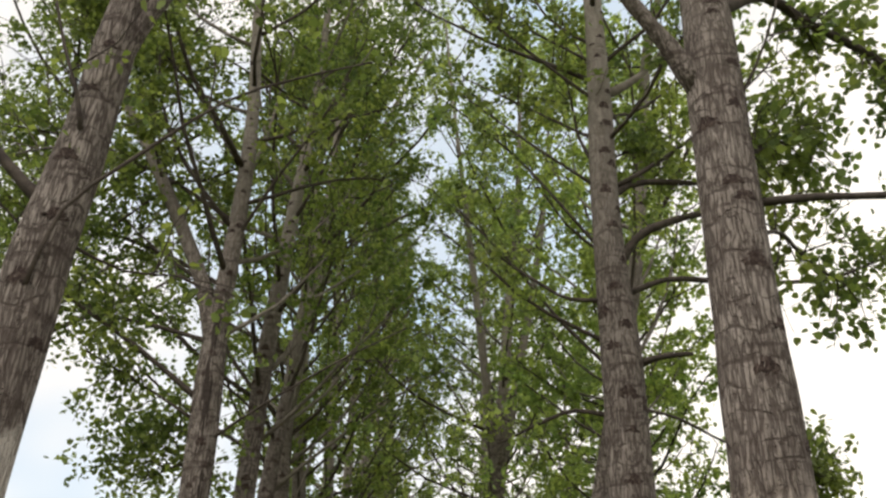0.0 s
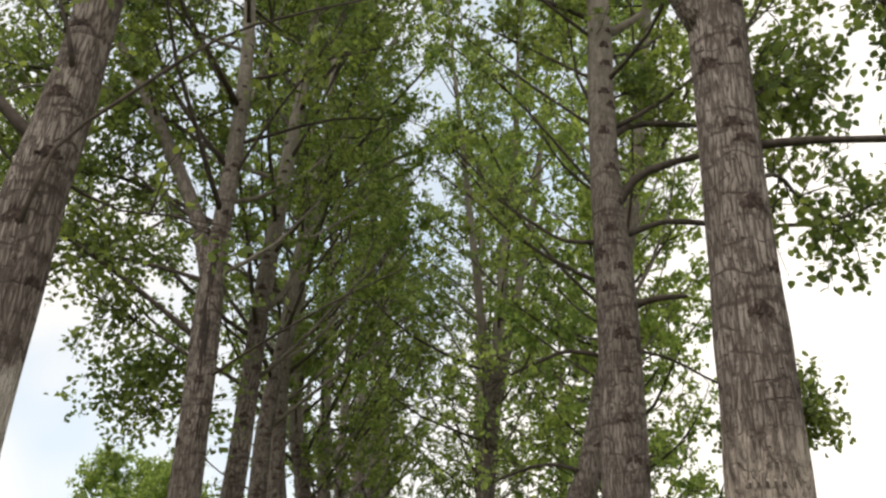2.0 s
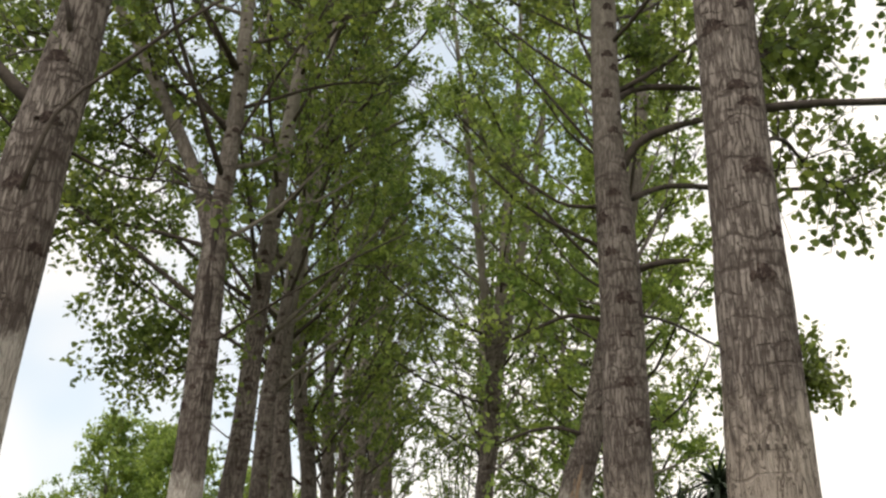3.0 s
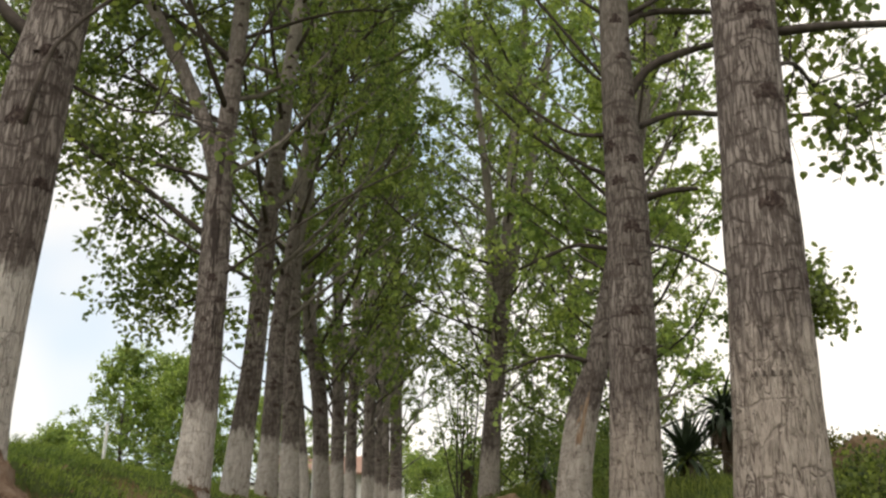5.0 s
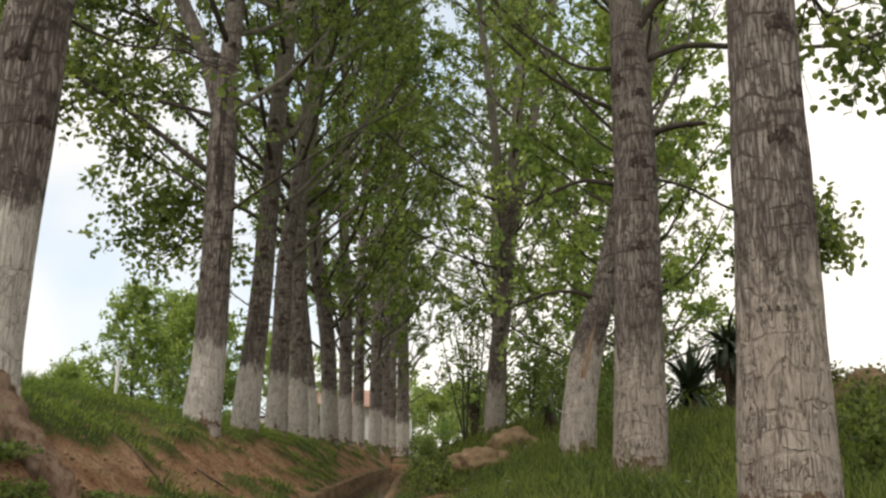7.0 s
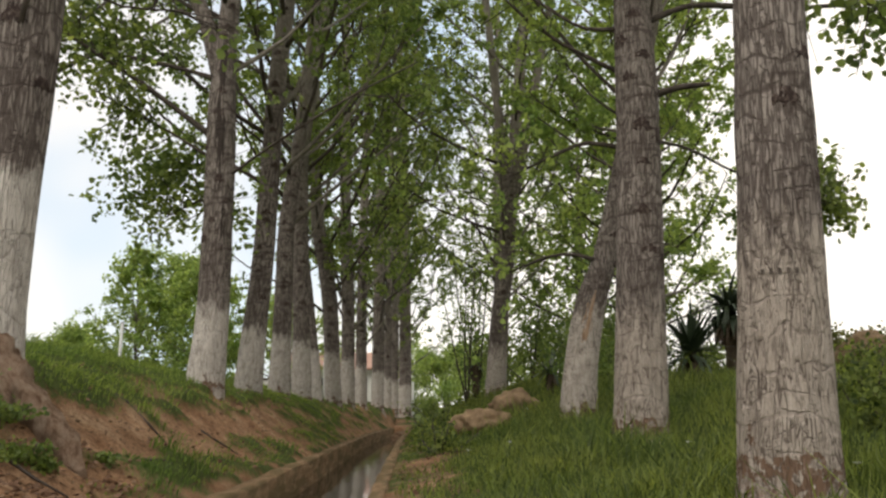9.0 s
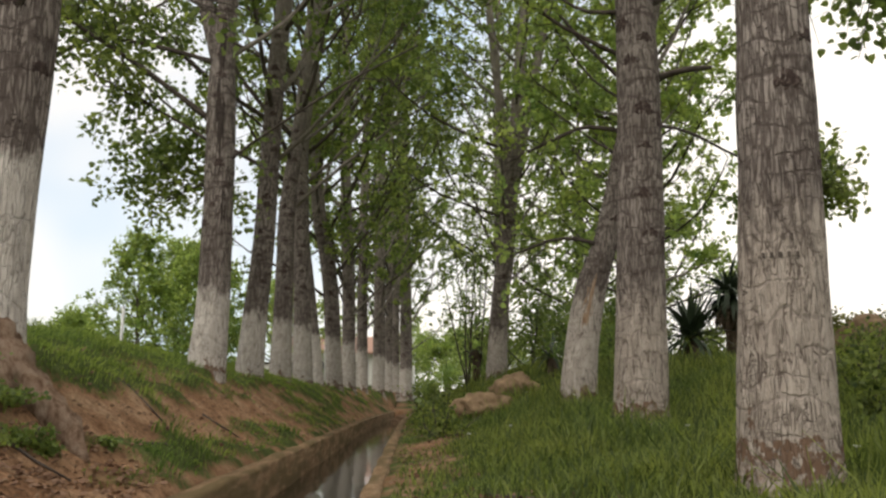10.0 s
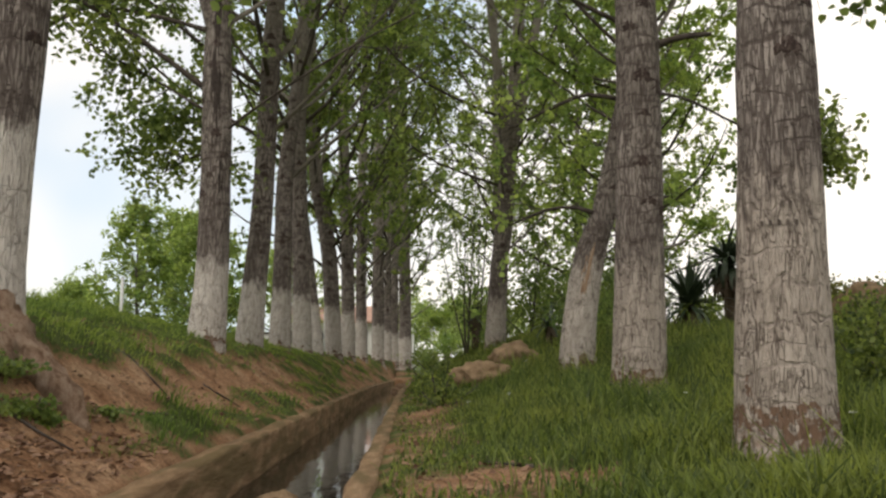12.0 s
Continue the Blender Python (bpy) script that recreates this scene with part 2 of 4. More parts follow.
def ground_material():
    m, n, l, b = material("ground", 0.95, 0, 0.1)
    v = coords(n, l)
    a = n.new("ShaderNodeAttribute")
    a.attribute_name = "cover"
    fine, mid = fuzz(n, l, v, 28, 5, 0.65), fuzz(n, l, v, 3.2, 5, 0.6)
    dirt = ramp(n, l, mid, [(0.3, (0.28, 0.150, 0.080)), (0.5, (0.43, 0.255, 0.148)), (0.72, (0.56, 0.375, 0.235))])
    dirt = mixed(n, l, 0.75, dirt, ramp(n, l, fine, [(0.30, (0.30, 0.27, 0.25)), (0.62, (1, 1, 1))]), "MULTIPLY")
    specks = ramp(n, l, fuzz(n, l, v, 75, 3, 0.6), [(0.32, (0.30, 0.26, 0.24)), (0.46, (1, 1, 1)), (0.66, (1, 1, 1)), (0.74, (1.35, 1.3, 1.25))])
    dirt = mixed(n, l, 0.55, dirt, specks, "MULTIPLY")
    green = ramp(n, l, mid, [(0.3, (0.062, 0.086, 0.024)), (0.7, (0.135, 0.168, 0.050))])
    green = mixed(n, l, 0.5, green, ramp(n, l, fine, [(0.3, (0.3, 0.3, 0.3)), (0.7, (1, 1, 1))]), "MULTIPLY")
    k = calc(n, l, "ADD", a.outputs["Fac"], calc(n, l, "MULTIPLY", calc(n, l, "SUBTRACT", fine, 0.5), 0.9))
    col = mixed(n, l, ramp(n, l, k, [(0.38, (0, 0, 0)), (0.62, (1, 1, 1))]), dirt, green)
    l.new(col, b.inputs["Base Color"])
    relief(n, l, b, calc(n, l, "ADD", fine, mid), 1.0, 0.06)
    return m


def water_material():
    m, n, l, b = material("channel_water", 0.04, 0, 0.26)
    b.inputs["Base Color"].default_value = (0.016, 0.014, 0.010, 1)
    relief(n, l, b, fuzz(n, l, coords(n, l, (1, 0.30, 1)), 9, 3), 0.15, 0.02)
    return m


GROUND, WATER = ground_material(), water_material()


# ---- mesh tools ----
class Shape:
    """Collects vertices and faces of one mesh."""

    def __init__(self):
        self.v, self.f, self.n = [], [], 0

    def add(self, verts, faces):
        self.v.append(np.asarray(verts, float))
        self.f.extend([tuple(int(i) + self.n for i in f) for f in faces])
        self.n += len(verts)

    def tube(self, pts, radii, sides=8, tip=True):
        pts = np.asarray(pts, float)
        n = len(pts)
        d = np.gradient(pts, axis=0)
        d /= np.linalg.norm(d, axis=1)[:, None] + 1e-9
        ref = np.array((1.0, 0, 0)) if abs(d[0][0]) < 0.8 else np.array((0, 1.0, 0))
        a = np.cross(d, ref)
        a /= np.linalg.norm(a, axis=1)[:, None]
        c = np.cross(d, a)
        th = np.arange(sides) / sides * 2 * math.pi
        ring = pts[:, None] + np.asarray(radii)[:, None, None] * (a[:, None] * np.cos(th)[None, :, None] + c[:, None] * np.sin(th)[None, :, None])
        verts = ring.reshape(-1, 3)
        faces = [(i * sides + j, i * sides + (j + 1) % sides, (i + 1) * sides + (j + 1) % sides, (i + 1) * sides + j) for i in range(n - 1) for j in range(sides)]
        if tip:
            faces.append(tuple((n - 1) * sides + j for j in range(sides)))
            faces.append(tuple(sides - 1 - j for j in range(sides)))
        self.add(verts, faces)

    def box(self, lo, hi):
        x0, y0, z0 = lo
        x1, y1, z1 = hi
        self.add([(x0, y0, z0), (x1, y0, z0), (x1, y1, z0), (x0, y1, z0), (x0, y0, z1), (x1, y0, z1), (x1, y1, z1), (x0, y1, z1)],
                 [(0, 3, 2, 1), (4, 5, 6, 7), (0, 1, 5, 4), (1, 2, 6, 5), (2, 3, 7, 6), (3, 0, 4, 7)])

    def mesh(self, name, mat, smooth=True):
        me = bpy.data.meshes.new(name)
        me.from_pydata(np.concatenate(self.v).tolist() if self.v else [], [], self.f)
        me.materials.append(mat)
        if smooth:
            me.polygons.foreach_set("use_smooth", [True] * len(me.polygons))
        return me


def part(name, shape, mat, parent, label="", smooth=True):
    ob = new(name, shape.mesh(name, mat, smooth) if isinstance(shape, Shape) else shape)
    ob.parent = parent
    return tagged(ob, label)


def thing(name, at, label, category, group="", kind=""):
    ob = new(name)
    ob.location = at
    ob.empty_display_size = 0.2
    return tagged(ob, label, category, group, kind)


def quads(name, corners, mat):
    """One mesh out of many loose leaves: corners is (count, corners a leaf, 3)."""
    k, c = corners.shape[:2]
    me = bpy.data.meshes.new(name)
    me.vertices.add(c * k)
    me.vertices.foreach_set("co", corners.reshape(-1).astype(np.float32))
    me.loops.add(c * k)
    me.loops.foreach_set("vertex_index", np.arange(c * k, dtype=np.int32))
    me.polygons.add(k)
    me.polygons.foreach_set("loop_start", np.arange(0, c * k, c, dtype=np.int32))
    me.materials.append(mat)
    me.update(calc_edges=True)
    return me


def unit(a):
    return a / (np.linalg.norm(a, axis=-1, keepdims=True) + 1e-9)


def leaves(centres, size, rng, heart=False):
    """Poplar leaves, folded a little along the midrib, hanging at all angles; heart gives the broad shape of near ones."""
    k = len(centres)
    axis = unit(rng.normal(size=(k, 3)) * (1, 1, 0.8) + (0, 0, -0.55))
    side = unit(np.cross(axis, rng.normal(size=(k, 3))))
    up = np.cross(axis, side)
    s = (size * rng.uniform(0.65, 1.25, k))[:, None]
    fold = up * s * 0.14
    if heart:
        out = [(0.0, 0.0), (0.10, 0.36), (0.50, 0.42), (1.0, 0.0), (0.50, -0.42), (0.10, -0.36)]
        return np.stack([centres + axis * s * a + side * s * b + fold * abs(b) * 2 for a, b in out], 1)
    return np.stack([centres, centres + axis * s * 0.42 + side * s * 0.48 + fold, centres + axis * s, centres + axis * s * 0.42 - side * s * 0.48 + fold], 1)


# ---- lie of the land ----
def bend(y):
    """How far the channel and the tree rows swing aside far ahead."""
    return 0.0026 * np.clip(np.asarray(y, float) - 15, 0, 31) ** 2


def lump(x, y, s, seed=0.0):
    """Cheap smooth noise from summed waves."""
    return (np.sin(x * s + 1.7 * np.sin(y * s * 0.8 + seed)) * np.cos(y * s * 1.1 + 1.3 * np.sin(x * s * 0.7 - seed)) + 0.5 * np.sin(x * s * 2.3 - y * s * 1.9 + seed * 2)) / 1.5


def land(x, y):
    x, y = np.asarray(x, float), np.asarray(y, float)
    b = bend(y)
    foot, tree_x = -1.2 + 0.5 * np.minimum(b, 1.0), -2.35 + b
    crest = np.minimum(-4.4 + b, tree_x - 1.2)
    t1 = np.clip((foot - x) / (foot - tree_x), 0, 1)
    t2 = np.clip((tree_x - x) / (tree_x - crest), 0, 1)
    left = 0.72 * (0.55 * t1 + 0.45 * t1 * t1 * (3 - 2 * t1)) + 0.40 * np.sin(t2 * math.pi / 2) + 0.055 * (0.5 - abs(lump(x * 2.2, y * 0.7, 1.7, 1))) + 0.03 * lump(x, y, 2.1, 1) * np.clip((foot - x) * 3, 0, 1) + 0.028 * lump(x, y, 5.5, 4) * np.clip((foot - x) * 3, 0, 1)
    left = left + 0.055 * np.clip((cover(x, y) - 0.42) / 0.22, 0, 1) * np.clip((foot - x) * 4, 0, 1)
    left = left + 0.020 * lump(x * 1.6, y, 9.0, 3) * np.clip((foot - x) * 4, 0, 1) - 0.07 * np.exp(-((x + 1.78) ** 2 / 0.10 + (y - 4.0) ** 2 / 0.20))
    lip = -0.17 + 0.5 * np.minimum(b, 1.0)
    g = np.clip((y - 4) * 0.060, 0, 0.95)
    r1 = np.clip((x - lip) / 2.0, 0, 1)
    dx = np.clip(x - 2.3, 0, None)
    g = g * (1 - 0.45 * np.clip((x - 2.5) / 2.0, 0, 1))
    right = g * r1 ** 1.1 + 0.92 * (1 - np.exp(-dx * 0.7)) * np.clip((y - 1.5) / 9, 0.2, 1) + (0.03 * lump(x, y, 1.9, 2) + 0.015 * lump(x, y, 5.2, 3)) * np.clip((x - lip) * 2, 0, 1)
    mid = (x < lip) & (x > foot)
    z = np.where(x <= foot, left, np.where(x >= lip, right, 0.0))
    end = np.clip((y - 34) / 6, 0, 1)
    return np.where(mid, end * 0.35, z) + np.clip((np.hypot(x, y) - 90) / 400, 0, 1) * 0.0


def cover(x, y):
    """How grassy the ground is, 0 bare earth to 1 turf."""
    b = bend(y)
    n = 0.5 + 0.28 * lump(x * 1.5, y * 0.8, 1.3, 5) + 0.26 * lump(x * 1.4, y * 0.75, 3.3, 7) + 0.20 * lump(x, y, 7.3, 2)
    left_d = -1.2 + 0.5 * np.minimum(b, 1.0) - x
    streak = 0.5 + 0.34 * lump(x * 3.4, y * 0.62, 1.5, 5) + 0.24 * lump(x * 3.0, y * 0.8, 3.1, 7) + 0.24 * lump(x * 1.5, y * 0.8, 5.6, 2)
    lft = np.clip(streak * 1.15 - 0.09 + np.clip(left_d - 0.8, -0.1, 1.2) * 0.6 - 0.12 * np.exp(-((left_d - 0.55) ** 2 / 0.1 + (y - 10) ** 2 / 12)), 0, 1)
    lft = lft * (1 - 0.75 * np.exp(-((x + 1.6) ** 2 / 0.14 + (y - 3.3) ** 2 / 0.9))) + 0.45 * np.exp(-((x + 1.42) ** 2 / 0.03 + (y - 5.6) ** 2 / 0.9)) + 0.5 * np.exp(-((x + 2.1) ** 2 / 0.05 + (y - 4.0) ** 2 / 0.10))
    rgt = np.clip(n * 0.7 + 0.24 + np.clip(x + 0.2, 0, 1.4) * 0.42, 0, 1)
    rgt = rgt - 0.45 * np.exp(-((x - 0.5) ** 2 / 0.12 + (y - 9.6) ** 2 / 1.2)) - 0.7 * np.exp(-((x - 0.55) ** 2 / 0.35 + (y - 3.9) ** 2 / 0.5)) - 0.5 * np.exp(-((x - 0.15) ** 2 / 0.08 + (y - 7.5) ** 2 / 4.0))
    return np.where(x < -0.7 + 0.5 * np.minimum(b, 1.0), lft, np.clip(rgt, 0, 1))


def build_ground():
    far = [20, 28, 40, 60, 95, 160, 300, 600, 1200, 2500]
    u = np.concatenate([[-f for f in far[::-1]], np.arange(-16, -6, 0.8), np.arange(-6, -3.3, 0.11), np.arange(-3.3, -1.25, 0.06), [-1.21, -1.15, -0.22, -0.165], np.arange(-0.1, 6, 0.12), np.arange(6, 18, 0.7), far])
    yy = np.concatenate([[-2500, -800, -200, -60, -25, -12, -6], np.arange(-3, 2, 0.5), np.arange(2, 9, 0.07), np.arange(9, 14, 0.12), np.arange(14, 40, 0.4), np.arange(40, 80, 3.0), [90, 110, 150, 220, 400, 900, 2500]])
    U, Y = np.meshgrid(u, yy)
    X = U + 0.5 * np.minimum(bend(Y), 1.0) * np.exp(-(U / 14.0) ** 2)
    Z = land(X, Y)
    Z = np.where(np.isclose(U, -1.15) | np.isclose(U, -0.22), np.where(Y < 34.2, -0.62, Z), Z)
    Z = np.where((np.isclose(U, -1.21) | np.isclose(U, -0.165)) & (Y < 34.2), -0.012, Z)
    nx, ny = len(u), len(yy)
    me = bpy.data.meshes.new("ground")
    idx = np.arange(nx * ny).reshape(ny, nx)
    f = np.stack([idx[:-1, :-1], idx[:-1, 1:], idx[1:, 1:], idx[1:, :-1]], -1).reshape(-1, 4)
    me.from_pydata(np.stack([X, Y, Z], -1).reshape(-1, 3).tolist(), [], f.tolist())
    at = me.attributes.new("cover", "FLOAT", "POINT")
    at.data.foreach_set("value", cover(X, Y).reshape(-1).astype(np.float32))
    me.materials.append(GROUND)
    me.polygons.foreach_set("use_smooth", [True] * len(me.polygons))
    tagged(new("ground", me), "red earth banks with patchy green grass beside a channel", "ground", kind="structure")


build_ground()


# ---- channel ----
def build_channel():
    ys = np.concatenate([np.arange(-6, 2, 0.5), np.arange(2, 14, 0.1), np.arange(14, 34.3, 0.6)])
    cx = 0.5 * np.minimum(bend(ys), 1.0)

    def wall(name, inner, outer, label):
        s = Shape()
        rows = []
        for y, c in zip(ys, cx):
            j = 0.012 * lump(y, inner, 2.1, 2) + 0.005 * lump(y, inner, 7.0, 5)
            k = 0.016 * lump(y, outer, 2.3, 6)
            sgn = 1 if inner > outer else -1
            rows.append([(inner + c + j, y, -0.60), (inner + c + j, y, -0.015 + k), (inner + c + j - 0.018 * sgn, y, 0.006 + k), (outer + c + k + 0.015 * sgn, y, 0.008 + k), (outer + c + k, y, -0.02), (outer + c, y, -0.6)])
        n = len(rows)
        s.add([p for r in rows for p in r], [(i * 6 + j, i * 6 + j + 1, (i + 1) * 6 + j + 1, (i + 1) * 6 + j) for i in range(n - 1) for j in range(5)] + [(0, 1, 2, 3, 4, 5), tuple((n - 1) * 6 + j for j in range(5, -1, -1))])
        return tagged(new(name, s.mesh(name, CONCRETE, True)), label, "channel wall", kind="structure")

    wall("channel_wall_left", -1.09, -1.23, "mud-stained concrete side wall of the irrigation channel")
    wall("channel_wall_right", -0.275, -0.15, "mud-stained concrete side wall of the irrigation channel")
    for name, z, mat, lab in (("channel_bed", -0.5, EARTH, "muddy bed of the irrigation channel"), ("water", -0.275, WATER, "dark still water in the irrigation channel")):
        s = Shape()
        n = len(ys)
        s.add([(c + o, y, z) for y, c in zip(ys, cx) for o in (-1.105, -0.26)], [(2 * i, 2 * i + 1, 2 * i + 3, 2 * i + 2) for i in range(n - 1)])
        tagged(new(name, s.mesh(name, mat)), lab, "water" if name == "water" else "channel bed", kind="structure")


build_channel()


# ---- trees ----
def spline(pts, step):
    """A smooth line through pts, resampled at about that step."""
    pts = np.asarray(pts, float)
    if len(pts) == 2:
        pts = np.array([pts[0], pts.mean(0), pts[1]])
    p = np.vstack([2 * pts[0] - pts[1], pts, 2 * pts[-1] - pts[-2]])
    out = []
    for i in range(1, len(p) - 2):
        k = max(2, int(np.linalg.norm(p[i + 1, :3] - p[i, :3]) / step))
        for t in np.arange(k) / k:
            out.append(0.5 * (2 * p[i] + (p[i + 1] - p[i - 1]) * t + (2 * p[i - 1] - 5 * p[i] + 4 * p[i + 1] - p[i + 2]) * t * t + (3 * p[i] - p[i - 1] - 3 * p[i + 1] + p[i + 2]) * t ** 3))
    out.append(pts[-1])
    return np.array(out)


def skin(th, z, r, seed):
    """How far the furrowed bark stands from the trunk's axis."""
    f = 0.016 * np.sin(th * 23 + 2.2 * np.sin(z * 2.1 + seed)) + 0.012 * np.sin(th * 37 - 3 * np.sin(z * 1.3)) + 0.012 * np.sin(th * 3 + z * 0.9 + seed) + 0.008 * np.sin(z * 9 + 2 * np.sin(th * 2 + seed))
    return r * (1 + f * min(1, r * 6))


def trunk_shape(line, sides, flare, roots, seed):
    """Trunk with furrowed skin and a root flare; line holds x, y, z, radius from the base up."""
    s = Shape()
    th = np.arange(sides) / sides * 2 * math.pi
    z0 = line[0][2]
    rows = []
    for x, y, z, r in line:
        h = z - z0
        k = 1 + flare * np.exp(-max(h, 0) / 0.16) * (0.6 + 0.4 * np.cos(th * roots + seed))
        rr = skin(th, z, r, seed) * k
        rows.append(np.stack([x + rr * np.cos(th), y + rr * np.sin(th), np.full(sides, z)], 1))
    n = len(rows)
    s.add(np.concatenate(rows), [(i * sides + j, i * sides + (j + 1) % sides, (i + 1) * sides + (j + 1) % sides, (i + 1) * sides + j) for i in range(n - 1) for j in range(sides)] + [tuple((n - 1) * sides + j for j in range(sides))])
    return s


def scar_shape(line, z, ang, w, h, kind, seed, grain):
    """A dark branch scar: a pointed, ragged patch of cracked bark, wrapped round the trunk."""
    s = Shape()
    nu, nv = 10, 6
    r0 = float(np.interp(z, line[:, 2], line[:, 3]))
    v = []
    for b in range(nv + 1):
        t = b / nv
        half = w * (1 - t) ** (0.8 if kind else 0.45) * 0.5 * (1 + 0.25 * math.sin(b * 2.7 + grain))
        for a in range(nu + 1):
            q = 2 * a / nu - 1
            sag = 0.06 * h * q * q if kind else 0.15 * h * q * q
            zz = z + h * t + sag + 0.10 * h * math.sin(a * 2.1 + grain * 1.7) * (1 - t)
            th = ang + q * half / r0
            x, y, r = (float(np.interp(zz, line[:, 2], line[:, i])) for i in (0, 1, 3))
            edge = b in (0, nv) or a in (0, nu)
            rr = float(skin(th, zz, r, seed)) + (-0.006 if edge else 0.003 + 0.003 * math.sin(a * 2.3 + b * 1.9 + grain))
            v.append((x + rr * math.cos(th), y + rr * math.sin(th), zz))
    m = nu + 1
    s.add(v, [(b * m + a, b * m + a + 1, (b + 1) * m + a + 1, (b + 1) * m + a) for b in range(nv) for a in range(nu)])
    return s


class Growth:
    """Gathers twig ends and leaves of one crown."""

    def __init__(self, seed):
        self.rng, self.twigs, self.spots = np.random.default_rng(seed), Shape(), []

    def clothe(self, line, n_twigs, n_leaves, reach, spread, start=0.25, bare=0.0, fine=False):
        rng, n = self.rng, len(line)
        for _ in range(n_twigs):
            t = start + (1 - start) * rng.random() ** 0.8
            i = min(n - 2, int(t * (n - 1)))
            p = line[i] + (line[i + 1] - line[i]) * rng.random()
            d = unit(line[i + 1] - line[i])
            d = unit(d * 0.7 + rng.normal(size=3) * 0.62 + (0, 0, 0.18))
            L = reach * rng.uniform(0.45, 1.15)
            q = p + d * L * 0.55 + rng.normal(size=3) * 0.05 * L
            e = p + d * L + np.array((0, 0, 0.05 - 0.22 * rng.random())) * L
            if rng.random() < bare:
                self.twigs.tube([p, p + (q - p) * 1.5, p + (e - p) * 1.7], [0.010, 0.007, 0.003], 3, False)
                continue
            self.twigs.tube([p, q, e], [0.008, 0.0055, 0.0025], 3, False)
            k = 1 + rng.poisson(n_leaves)
            m = max(2, k // 7)
            root = p + (e - p) * (0.2 + 0.8 * rng.random(m)[:, None])
            way = unit(d + rng.normal(size=(m, 3)) * 0.8 + (0, 0, -0.1)) * L * spread * rng.uniform(1.2, 3.4, (m, 1))
            if fine:
                for a, w in zip(root, way):
                    self.twigs.tube([a, a + w * 0.5 + (0, 0, 0.01), a + w], [0.004, 0.003, 0.0015], 3, False)
            j = rng.integers(0, m, k)
            self.spots.append(root[j] + way[j] * rng.uniform(0.25, 1.1, (k, 1)) + rng.normal(size=(k, 3)) * 0.045)


def limb_line(rng, p, az, length, rise, curl=0.5):
    pts = [np.array(p, float)]
    e = rise
    for i in range(6):
        az += rng.normal(0, 0.14)
        e = min(1.45, e + curl * 0.16 + rng.normal(0, 0.09))
        pts.append(pts[-1] + length / 6 * np.array((math.cos(az) * math.cos(e), math.sin(az) * math.cos(e), math.sin(e))))
    return np.array(pts)


